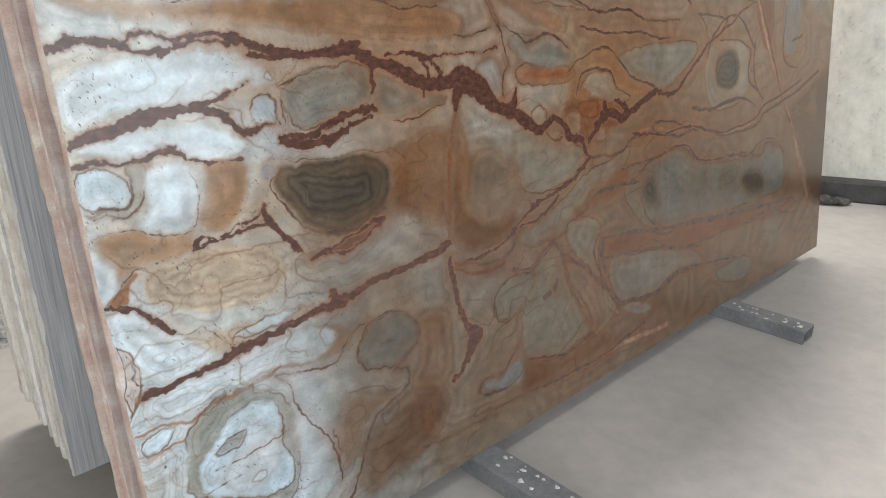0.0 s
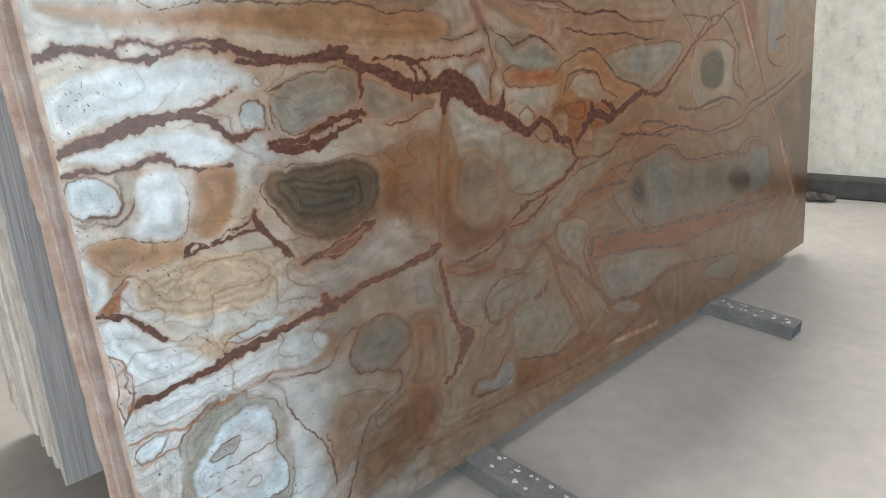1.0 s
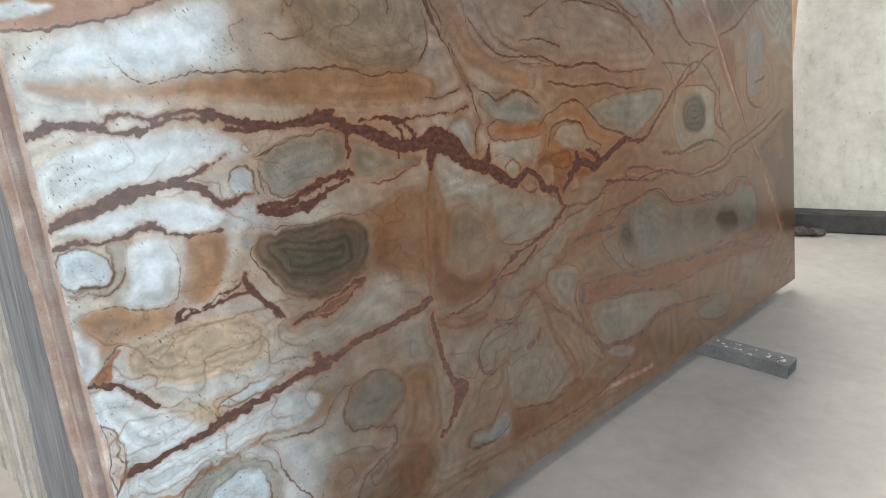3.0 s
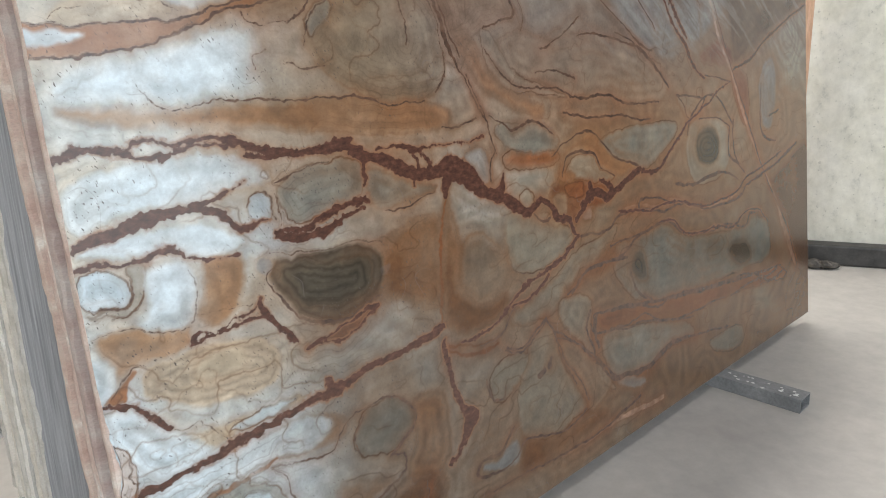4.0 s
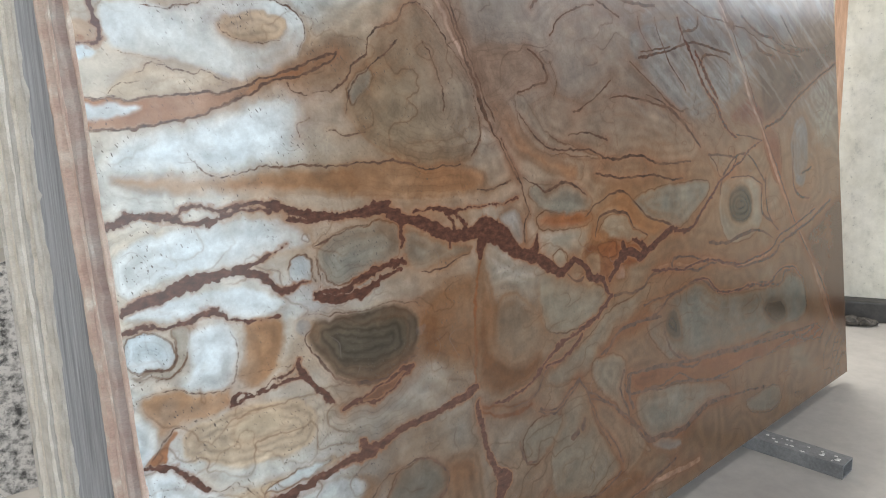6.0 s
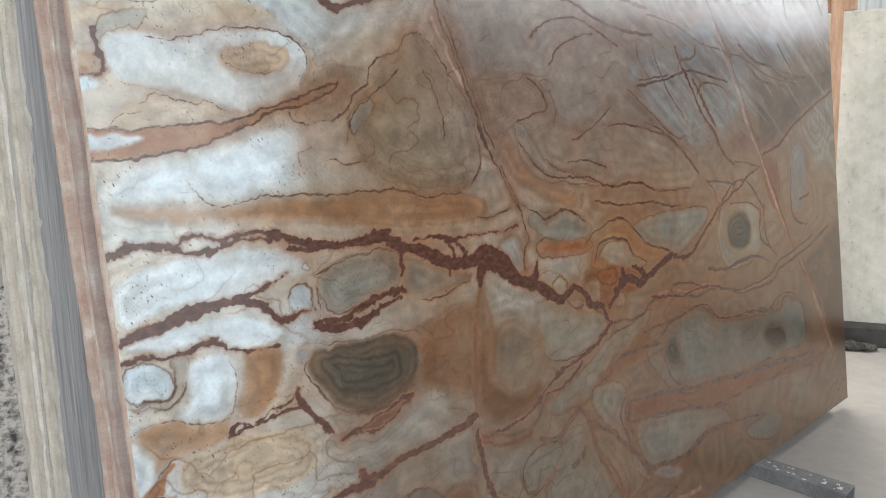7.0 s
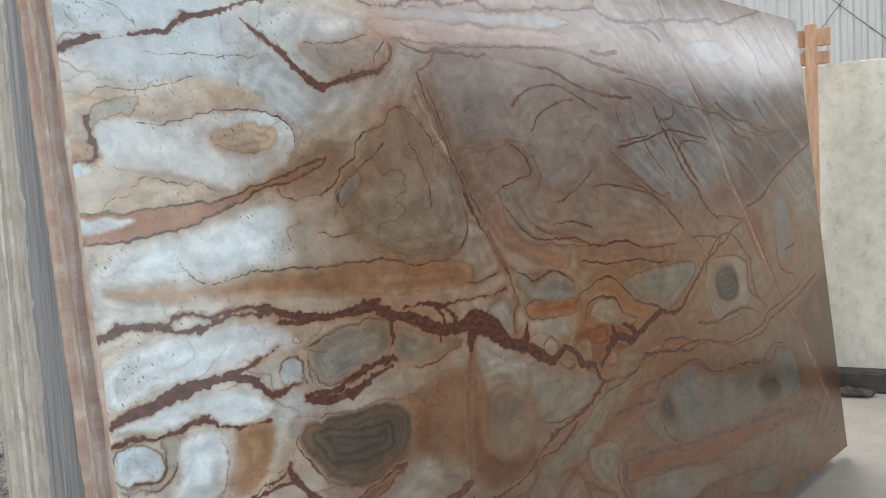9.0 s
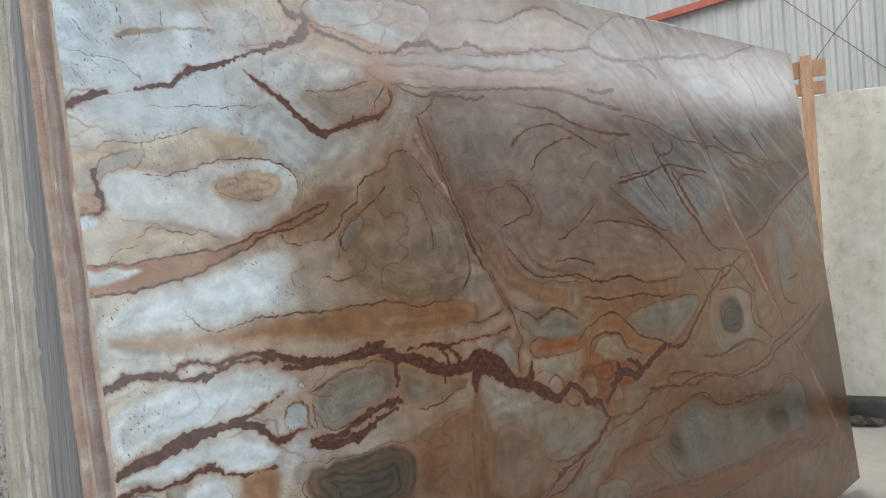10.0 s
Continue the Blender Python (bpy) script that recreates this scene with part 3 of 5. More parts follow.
cell([(3.6, 126.5), (4.7, 128.3), (10.5, 131.2), (14.2, 130.2), (20.3, 130.2), (23.1, 127.9), (13.7, 126.5), (8, 125.9)], "cream", 3.9)
cell([(38.7, 130.3), (45, 137.5), (53, 136.1), (51, 132.6), (47.4, 127.4), (40.6, 126.5), (37.6, 127.8)], "taupe", 7)
cell([(49.6, 124.3), (49.5, 127.9), (53.8, 131.8), (55.5, 129.3), (51.9, 125.3)], "grey", 6)
cell([(153.5, 148.6), (170.4, 152.6), (193.3, 158.2), (218.1, 160.2), (249.6, 157), (261.9, 147.9), (238.2, 138.8), (221.3, 130.4), (200.9, 120), (180.7, 116.6), (165.9, 125), (154.3, 134.4)], "fog", 21.2)
cell([(150.4, 144.1), (175.3, 148.8), (212, 151.1), (223.5, 140.2), (206.3, 134), (205.2, 122.6), (191.7, 122.8), (172.2, 119.9), (157.5, 129.8), (146.8, 137.6)], "fog", 10.7)
cell([(223.3, 138.2), (256.5, 141.3), (296, 147.3), (298.3, 138), (265.7, 126.3), (244.5, 117.9), (229.9, 113.1), (226.8, 128.4)], "brownd", 21.5)
cell([(258, 66.1), (272.4, 71.1), (287.7, 77.7), (301.3, 73.7), (300.1, 19), (290.1, 25.1), (276.3, 46.6), (265.7, 58)], "brownd", 19.3)
cell([(250.8, 104.8), (256.7, 113.3), (264.8, 115.2), (268.2, 103.9), (262.6, 88.4), (254.7, 89.1)], "fog", 8.9)
cell([(227.4, 111.2), (241.3, 109.6), (241.3, 92.5), (235.1, 94.1)], "red", 8.4)
cell([(204.6, 116.9), (217.5, 122.5), (228.2, 119.3), (227.7, 114.2), (212.5, 113.7)], "red", 9.9)
cell([(188.1, 105.2), (207.2, 102.5), (196.6, 96.3)], "brown", 7.6)
cell([(195.3, 94.5), (206.6, 96.4), (223.4, 92.6), (225.1, 81.4), (218.2, 74.4), (201.1, 73.3), (193.2, 81.3)], "pale", 8)
cell([(199.7, 87.3), (203, 92.2), (211.3, 93.1), (216.4, 88.5), (216.2, 82), (209.9, 79.1), (201.9, 81.7)], "dark", 6)
cell([(141.8, 94.5), (163.2, 97.4), (183.6, 97.4), (186.9, 93.4), (177.2, 87), (164.9, 83.5), (155.6, 86.1), (147.1, 90.5)], "slate", 8.8)
cell([(127.2, 85.8), (128.3, 90.8), (132.7, 91.9), (139.9, 90.6), (142.2, 86.5), (149.2, 83.2), (143.2, 82.3)], "pale", 6.5)
cell([(123.4, 86.3), (125, 93.1), (131, 95.6), (139.3, 97.3), (144.4, 92.8), (152.7, 87.8), (161.2, 85), (152.2, 83.1), (142.4, 87.5), (140, 91.4), (130.7, 93.1), (127.3, 91)], "tan", 6.5)
cell([(101.4, 95.6), (110.2, 95.5), (123, 93.4), (121.4, 90.2), (110.7, 90.4), (102, 92.1)], "orange", 17)
cell([(99.1, 102.5), (114.5, 102.1), (123.6, 97.6), (120.7, 94.4), (104.6, 95.8)], "slate", 7.4)
cell([(87.9, 96.7), (92.4, 98.1), (95.7, 95.4), (96.6, 90), (92.2, 89.3), (89.4, 93.5)], "white", 4.1)
cell([(38.6, 97.5), (49.3, 99.9), (57.1, 98.5), (56.9, 91.8), (47.9, 90), (40.3, 88.8), (37.3, 93.5)], "slate", 5.7)
cell([(31.4, 93.4), (32.6, 95.6), (34.5, 96.2), (36.1, 94.6), (35.9, 91), (34.2, 90.2), (32, 91.4)], "blue", 2.1)
cell([(59.4, 97.2), (68.1, 93.3), (77.8, 90.5), (70.9, 89.3), (61.8, 88.2), (59.2, 91.1)], "slate", 6.2)
cell([(0.5, 96.5), (1.7, 101.3), (11, 103.7), (14.9, 103.9), (23.1, 103.9), (31.8, 102.5), (36.6, 98.1), (28.7, 97.1), (22.9, 95.9), (14.7, 96.1), (7.9, 95.6), (2.2, 93.8)], "white", 4.9)
cell([(1.2, 89.9), (4.6, 92), (14.1, 92.5), (22.3, 91.9), (26.5, 90.1), (29.6, 87.3), (22.6, 86.1), (17.5, 87.8), (14.6, 88.9), (11.5, 88.1)], "white", 4)
cell([(0.3, 86.4), (3.9, 87.4), (7.2, 85.6), (8.5, 82.9), (6.5, 80.9), (4.2, 80.9), (0.9, 82.5)], "blue", 2.8)
cell([(8.4, 86.8), (11.2, 86.2), (8.9, 80.8), (5.3, 79.3), (1.1, 81), (6.5, 80.7), (8.7, 82.8)], "grey", 5.7)
cell([(11.2, 86.2), (16.2, 86.5), (18.6, 85), (19.1, 81.2), (17.1, 75), (11.5, 75.3), (7.3, 77.1), (10.3, 80.4)], "white", 7)
cell([(20.8, 85.5), (28, 84.4), (28.5, 80), (25.4, 75.3), (20.7, 73.9), (18.3, 76.2), (20.5, 79.8)], "tan", 6.2)
cell([(61.1, 80.2), (70.2, 84.2), (78, 83.1), (77.3, 73.5), (75.3, 63.1), (66.1, 66.2), (60.3, 69.7)], "ochre", 18)
cell([(33.4, 80.4), (36.3, 83.1), (46.9, 82.6), (54.1, 82.7), (59.5, 80.2), (60.6, 76.6), (58.9, 71), (55.9, 68.9), (52, 67.8), (44.7, 67.4), (39.6, 70.1), (36.8, 73.6), (34.4, 77.2)], "dark", 5.8)
cell([(35.9, 80.4), (41.2, 81.5), (47.8, 79.4), (55.2, 79.6), (56.9, 75.5), (54.7, 71.1), (48, 70.6), (41.2, 72), (37.7, 75.4)], "core", 3.5)
cell([(31.2, 82.1), (32.6, 83.6), (34.3, 82.5), (34, 80.3), (32.3, 79.9)], "fog", 2.2)
cell([(40.7, 64), (44.3, 65.1), (51.8, 66.6), (57.5, 67.6), (56.4, 66.6), (52.8, 65.4), (47.6, 62.9), (44.2, 64.2)], "redc", 3.6)
cell([(83.5, 74.9), (90.6, 77), (98.1, 70.4), (98.3, 63), (89.6, 61.5), (83.3, 66.6)], "taupe", 16.8)
cell([(80.3, 86.4), (83.5, 74.9), (82.2, 65.5), (89.3, 59.4), (97.9, 60.1), (95.1, 54.9), (82.6, 54.1), (76.2, 60.1), (78, 76.1)], "ochre", 13.8)
cell([(98.1, 53.3), (116.3, 58.6), (128.7, 65.4), (138.5, 66.7), (150.6, 69.5), (142.1, 60), (129.3, 58.7), (120.4, 51.1), (107.9, 49.7)], "pale", 12.8)
cell([(120, 84.8), (127.1, 84.7), (140.4, 82.8), (147.3, 79.6), (142.5, 76.1), (131.9, 76.2), (128.8, 72.7), (122.1, 75.1), (118.4, 80.1)], "rust", 9.6)
cell([(102.7, 80.5), (111.7, 79.7), (120.8, 75), (128, 70.4), (122.1, 65.2), (109.6, 63.3), (100.8, 65.3), (99.7, 74.4)], "pale", 7.6)
cell([(146.3, 61.9), (160, 63), (176.5, 63.9), (188.3, 57.7), (211.6, 54.2), (236.6, 52), (244.6, 55.5), (256.5, 49.9), (258.3, 36.2), (235.9, 35.7), (212.9, 36.1), (177.2, 38.4), (160, 41.7), (147.6, 52.3)], "slate", 10.1)
cell([(155.3, 54.2), (158.4, 58.6), (163.2, 57.2), (164.9, 48.7), (159.4, 48.9)], "dark", 17.9)
cell([(222, 44.3), (225.3, 47.9), (237.3, 45.8), (240.5, 38.5), (230.8, 38.2)], "dark", 17.8)
cell([(135.9, 43.8), (156.8, 41), (177.2, 38.1), (213, 34), (251.6, 30.1), (268.1, 29.1), (271.7, 23.4), (217.8, 28.6), (184.8, 29.3), (160.1, 34.6), (153.6, 34.8), (140, 37.3)], "orange", 8.3)
cell([(138.6, 37), (156.8, 34.7), (185.6, 28.5), (193.7, 20.5), (177.6, 20.9), (163.5, 18.7), (144.2, 22), (138.9, 28)], "grey", 7.7)
cell([(144.2, 20.7), (156.8, 17.8), (160.1, 14.4), (150.3, 15.5)], "white", 5.8)
cell([(135.5, 28.7), (139.7, 24.1), (143.5, 18.1), (139.6, 19), (134.8, 24.7)], "pale", 7.3)
cell([(205.6, 14.7), (228.1, 15.3), (233.5, 9.2), (229, 5.8), (210.3, 8.9)], "slate", 11.7)
cell([(118.1, 42.2), (124.9, 38.7), (132.8, 31.6), (141.8, 21.3), (132.8, 15.4), (128.4, 16.9), (122.3, 27.8), (118.1, 37.2)], "brown", 6.9)
cell([(112.8, 48.7), (116.9, 43.6), (117.6, 36.9), (124.3, 25.4), (128.1, 17.9), (121.3, 16.6), (115.9, 14.7), (101.4, 18.4), (98.5, 25.7), (100.3, 34.8), (105.5, 44.3)], "pale", 6.6)
cell([(88.7, 37.7), (90, 41.1), (96.5, 43.7), (104.2, 41.5), (100.4, 36.3), (94.6, 32.7), (90.4, 33.6)], "pale", 6.1)
cell([(83.7, 16.9), (84.3, 18.6), (89.1, 17.9), (92.5, 19.8), (96.9, 19.8), (98.9, 15.7), (95.3, 13.8), (88.8, 14.8)], "white", 4.8)
cell([(122.9, 54.3), (133.5, 55.3), (147.7, 57.4), (144.9, 63), (133.6, 58.5), (123, 55.5)], "ochre", 9.8)
cell([(119.1, 51.9), (125.5, 52.9), (133.8, 48.5), (133, 40.2), (134.1, 31.2), (127.5, 37.4), (120, 45.3)], "pale", 6.6)
cell([(101.4, 18.1), (115.9, 14), (132.2, 14.1), (138, 11.7), (115.6, 9.1), (98.5, 10.8)], "ochre", 14)
cell([(47.4, 37.6), (47.4, 41.9), (50, 45.6), (54.7, 46.5), (59.4, 45.9), (63.1, 42.5), (64.2, 38.8), (60.6, 35.9), (57.1, 34.3), (53.2, 34.8)], "slate", 5.2)
cell([(31.7, 43.4), (42.4, 43.1), (45.6, 45.8), (43.2, 48.5), (37.7, 48.5), (29.8, 47.2), (29.4, 44.9)], "tan", 9.5)
cell([(64.1, 43.5), (72.7, 42.1), (73.7, 34.6), (72.8, 26), (65.1, 23.1), (60.3, 26.6), (63.9, 35.2)], "tan", 16.7)
cell([(42.3, 32.8), (49.4, 29.8), (55.4, 27.2), (48.5, 23.2), (44.7, 18), (39.9, 16.2), (39.5, 23.3)], "tan", 13.1)
cell([(58.5, 25.9), (70.5, 22.4), (67.6, 13), (52.9, 8), (44.8, 7.8), (47.2, 19.6)], "ochre", 19.7)
cell([(1.2, 64.9), (5.8, 62.7), (10.6, 58), (13.7, 55.8), (17.4, 55.6), (15.4, 50.8), (8, 49.7), (5.4, 51.5), (2.9, 55.6), (1.4, 59.2)], "white", 4)
cell([(13.7, 55.8), (19.5, 55.5), (31.2, 55.5), (36.7, 54.4), (30.8, 53.3), (21.1, 52.1), (16.6, 51.5)], "cream", 5.4)
cell([(20.8, 53.3), (27.5, 55.6), (34.8, 54.9), (33.4, 54.2), (28.3, 53)], "blue", 4.4)
cell([(6.3, 67.6), (9.1, 70.2), (16, 70.8), (22.3, 70.8), (29.7, 68.4), (32.7, 64.8), (32.1, 61), (28.1, 58.8), (20.2, 59.3), (12.3, 61.8), (8, 64.5)], "ring", 4.1)
cell([(16.2, 66.2), (18.7, 68.6), (24.1, 68.7), (26, 66.6), (25, 64.2), (21, 63.7), (16.9, 64.4)], "cream", 8)
cell([(0.8, 77.1), (4.3, 77.5), (7.7, 76.9), (11.9, 74.9), (16.7, 74.2), (16.7, 71.7), (12, 70.4), (6.4, 70.5), (3.9, 69.2), (2.4, 72.5)], "tan", 5.6)
cell([(0.7, 66.4), (3.7, 68.3), (6.3, 70.1), (7.1, 69.6), (4.8, 68), (3.8, 65.6)], "orange", 2.8)
cell([(4.7, 48), (11.7, 47.9), (20.6, 48.9), (30.2, 50), (38, 50.3), (42.9, 46.7), (36.8, 42.7), (29.3, 44.3), (20.9, 44.1), (15.2, 43.6), (10.6, 42.2), (4, 44.1)], "white", 5.5)
cell([(1.1, 40.3), (5.4, 41.5), (7.5, 41.1), (5.8, 38.2), (1.8, 37.3)], "blue", 3.1)
cell([(9.7, 39.8), (17.3, 43.3), (24, 41.7), (28.8, 37.2), (29.9, 30.4), (30.5, 23.6), (28.3, 18.1), (24.8, 16.7), (8.6, 25.6), (9, 33.2)], "grey", 5.8)
cell([(9.5, 29.3), (12.1, 34), (16.6, 38), (21.2, 39.5), (25.5, 38), (27.3, 33.9), (27.1, 29.2), (28.8, 25.7), (28.6, 20.6), (25.1, 18.5), (18, 20.6), (11.6, 24.1)], "blue", 5.8)
cell([(13.8, 33.1), (16.9, 34.6), (19.9, 35), (18.3, 32.7), (15.9, 32.1)], "grey", 5.6)
cell([(20.7, 36.5), (23.8, 33.2), (26.6, 28.1), (23.3, 23.4), (17.1, 22.8), (14.4, 26.8), (17.3, 30.2)], "white", 9.3)
cell([(0.6, 58.5), (2.9, 55.6), (2.8, 50.4), (1, 45.9), (0.5, 48.3), (0.7, 53.4)], "breccia", 2.9)
cell([(125.9, 78.5), (125.1, 75.9), (121.4, 75.9), (119.6, 78.1), (119.1, 81.1), (122.6, 82.4), (125.7, 81.3)], "cream", 4)
cell([(137.0, 74.1), (136.4, 72.4), (133.4, 72.5), (131.9, 74.0), (131.4, 76.0), (134.2, 76.8), (136.7, 75.9)], "rosy", 4)
cell([(133.9, 81.5), (133.0, 79.8), (128.3, 80.1), (125.8, 81.7), (124.9, 83.8), (129.3, 84.3), (133.4, 83.3)], "orange", 4)
cell([(122.6, 74.8), (122.0, 73.7), (118.9, 74.0), (117.2, 75.1), (116.6, 76.6), (119.6, 76.9), (122.3, 76.1)], "cream", 4)
cell([(145.2, 78.1), (144.6, 76.6), (141.0, 76.8), (139.1, 78.2), (138.4, 80.0), (141.8, 80.6), (144.9, 79.7)], "orange", 4)
cell([(111.8, 82.3), (111.2, 80.6), (108.3, 80.6), (106.8, 82.1), (106.4, 84.2), (109.2, 85.1), (111.6, 84.2)], "pale", 4)
cell([(129.7, 85.6), (129.0, 84.7), (124.9, 85.0), (122.7, 86.0), (121.8, 87.2), (125.6, 87.4), (129.2, 86.6)], "tan", 4)
vein([(154.5, 72.7, 6), (162.5, 72.6, 6), (172.4, 70.2, 6), (181.5, 71.4, 6), (192.6, 68.1, 6), (203.2, 64.8, 6), (219.7, 65.0, 6), (230.0, 66.4, 6)], "pink")
vein([(150.5, 72.5, 3.5), (159.2, 71.4, 3.5), (168.3, 69.8, 3.5), (178.9, 70.7, 3.5), (190.7, 69.2, 3.5), (203.3, 65.6, 3.5), (219.7, 65.8, 3.5), (231.5, 67.0, 3.5), (238.0, 70.9, 3.5), (250.3, 72.6, 3.5), (271.4, 77.6, 3.5)], "vein")
vein([(173.7, 64.8, 3.4), (182.7, 64.1, 3.4), (189.1, 58.5, 3.4), (202.6, 56.3, 3.4), (214.6, 56.4, 3.4), (225.9, 53.6, 3.4), (237.3, 57.8, 3.4), (248.4, 57.0, 3.4), (254.6, 52.5, 3.4)], "vein")
vein([(125.2, 53.2, 3), (131.0, 57.6, 3), (141.0, 58.4, 3), (151.6, 58.6, 3), (158.3, 62.2, 3), (168.4, 63.9, 3), (177.3, 64.9, 3)], "brown")
vein([(136.6, 44.3, 3.4), (153.1, 42.5, 3.4), (169.5, 37.3, 3.4), (178.7, 38.4, 3.4), (196.1, 36.8, 3.4), (217.6, 34.3, 3.4), (236.8, 33.1, 3.4), (255.0, 27.7, 3.4), (269.4, 29.2, 3.4)], "brown")
vein([(132.7, 41.9, 2.6), (136.0, 38.4, 2.6), (152.5, 36.3, 2.6), (162.5, 37.2, 2.6), (170.8, 32.6, 2.6), (193.3, 27.2, 2.6)], "brown")
vein([(133.1, 46.1, 3.4), (130.6, 41.2, 3.4), (133.6, 34.7, 3.4), (134.3, 30.6, 3.4), (139.5, 23.9, 3.4), (145.3, 20.8, 3.4), (160.8, 18.6, 3.4), (167.9, 19.8, 3.4), (181.0, 21.7, 3.4), (199.8, 19.6, 3.4), (221.1, 16.3, 3.4)], "brown")
vein([(113.2, 49.1, 2.4), (116.3, 43.3, 2.4), (119.9, 34.7, 2.4), (126.2, 26.6, 2.4), (129.1, 19.5, 2.4)], "brown")
vein([(116.4, 44.6, 2.4), (126.1, 37.9, 2.4), (135.2, 30.7, 2.4), (138.9, 24.1, 2.4)], "brown")
vein([(113.2, 49.4, 3), (108.1, 47.0, 3), (103.1, 44.1, 3), (96.6, 45.8, 3)], "brown")
vein([(228.4, 94.2, 3), (229.0, 80.6, 3), (236.7, 73.2, 3)], "brown")
vein([(194.4, 91.2, 3), (196.8, 96.7, 3), (206.0, 102.8, 3), (215.7, 103.2, 3), (224.0, 96.6, 3), (228.3, 92.2, 3)], "brown")
vein([(105.5, 146.3, 2.6), (112.1, 151.0, 2.6), (123.2, 152.9, 2.6), (131.6, 150.7, 2.6), (142.8, 146.7, 2.6)], "brown")
vein([(112.0, 140.2, 2.2), (116.5, 144.9, 2.2), (124.6, 148.1, 2.2), (131.2, 149.0, 2.2)], "dark")
vein([(158.7, 156.7, 2), (174.5, 155.5, 2), (190.8, 150.1, 2), (218.0, 147.0, 2), (238.8, 141.0, 2), (263.7, 138.9, 2)], "dark")
vein([(151.4, 135.4, 3), (169.7, 138.6, 3), (182.6, 141.3, 3), (206.6, 138.1, 3)], "dark")
vein([(231.2, 153.1, 2), (241.2, 147.7, 2), (249.5, 143.2, 2), (273.2, 141.9, 2)], "dark")
vein([(-0, 105.5, 4), (2, 105.9, 4.9), (5.1, 106.9, 5.9), (7.9, 106.5, 6.9), (11.3, 105.5, 5.6), (12.9, 104.8, 3.3), (15.9, 104.4, 3.4), (20.1, 105.2, 3), (23.3, 105.6, 2.5), (26.8, 105.5, 2.6), (29.9, 105.2, 4.7), (34.4, 103.8, 5.8), (39.1, 102.5, 6.5), (45.5, 102, 7.9), (49.7, 102.3, 9.2), (53.3, 102.9, 11.6), (55.6, 103.6, 3.5)], "vein")
vein([(11.4, 106.1, 3.3), (13.3, 107.4, 3.3), (15.9, 107.5, 2.9), (19.2, 106.1, 3.4), (22.4, 106.6, 3.5), (26.8, 106.9, 3.6), (29.5, 106.2, 5.2), (32.2, 104.8, 4.7), (36.8, 103.5, 4.8)], "vein")
vein([(52.6, 103, 9.3), (58.1, 100.5, 7.7), (63.2, 98.7, 11), (68.5, 95.7, 15), (73.3, 93.8, 14.1), (78.6, 94.4, 14.4), (84.1, 93.9, 25.3), (88.6, 91.4, 23.1), (92.1, 88.1, 18), (96.9, 85.9, 14.1), (103, 83.2, 14.5), (108.2, 79.5, 13.3), (111.7, 80, 9), (114.4, 82.3, 6.8)], "vein")
vein([(114.3, 82, 7.5), (118.8, 79.2, 9.2), (120.9, 76.2, 10.9), (126.3, 74, 9.5)], "vein")
vein([(89.4, 90.4, 12.3), (93, 87.1, 11.1), (99, 85.9, 8.5), (100.4, 88.1, 7.1)], "vein")
vein([(129.7, 73.4, 8), (134.2, 77.5, 11.3), (137.3, 80.3, 13), (145.6, 77.6, 11.7)], "vein")
vein([(76.8, 94.2, 6.5), (76.3, 96.9, 5.2), (74, 98.9, 3.2)], "vein")
vein([(32.6, 103.4, 3.2), (35.4, 102.3, 5.4), (39, 101.9, 4.9), (44.1, 101.5, 4.5)], "vein")
vein([(55.2, 101.1, 5.3), (57.9, 99.2, 4.8), (60.2, 99.3, 3.6)], "vein")
vein([(82.2, 93.5, 18.5), (81, 90.3, 11.9), (80.3, 87.5, 2.6)], "vein")
vein([(31.9, 103.2, 3.7), (34.2, 102.5, 4.8), (37.8, 102.3, 3.2)], "vein")
vein([(62, 101.2, 2.4), (67.5, 100.7, 3.1), (72.3, 99.3, 3.8), (79.3, 99.7, 2), (88.7, 99.7, 2), (94.7, 100, 1.4)], "vein")
vein([(71.5, 99.4, 2.5), (73.3, 96.4, 4.5), (71.3, 91.8, 3.2)], "vein")
vein([(58.3, 99.5, 3.6), (58.2, 96.1, 5.4), (58, 93.5, 3)], "vein")
vein([(58.5, 90.5, 5.4), (55.2, 90.6, 5.9), (47.8, 89.5, 5.2), (42.1, 87.5, 5.1), (37.1, 88.7, 3.3)], "vein")
vein([(36, 88.2, 4.4), (38.1, 87, 8.8), (41.9, 86.2, 8.4), (47.3, 86, 6.9), (51.1, 87.7, 4.7), (54.9, 88.7, 3.6), (57.2, 89, 1.2)], "vein")
vein([(97.1, 86.8, 5.6), (99.8, 88.2, 5), (100.7, 90.5, 4.3)], "vein")
vein([(1.2, 91.7, 6.4), (4.7, 92.7, 10.2), (9.4, 93.4, 11.4), (14.4, 94.5, 10.7), (19.6, 94.9, 7), (22.7, 94.3, 7.1), (25.8, 93.1, 5.7), (27.8, 91.3, 6.3), (29.4, 89.9, 6.9), (31.8, 90.4, 3.7), (34.3, 90.6, 1.6)], "vein")
vein([(19.6, 95.1, 4), (24, 95.6, 4.6), (27.5, 96.7, 3.1), (31.2, 98.3, 0.8)], "vein")
vein([(0.4, 88.1, 3.6), (4, 88.2, 4.2), (8.5, 87.6, 3.8), (11.4, 87.5, 4.3), (13.5, 88.4, 4.4), (16, 88.5, 3.5), (17.9, 87.1, 3), (22.5, 85.6, 1.5), (28, 84.9, 1.1)], "vein")
vein([(30.9, 75.8, 2.2), (30.9, 73.6, 6), (33.7, 69.6, 5), (36.4, 66.5, 5.1), (37.8, 65.2, 1.7)], "vein")
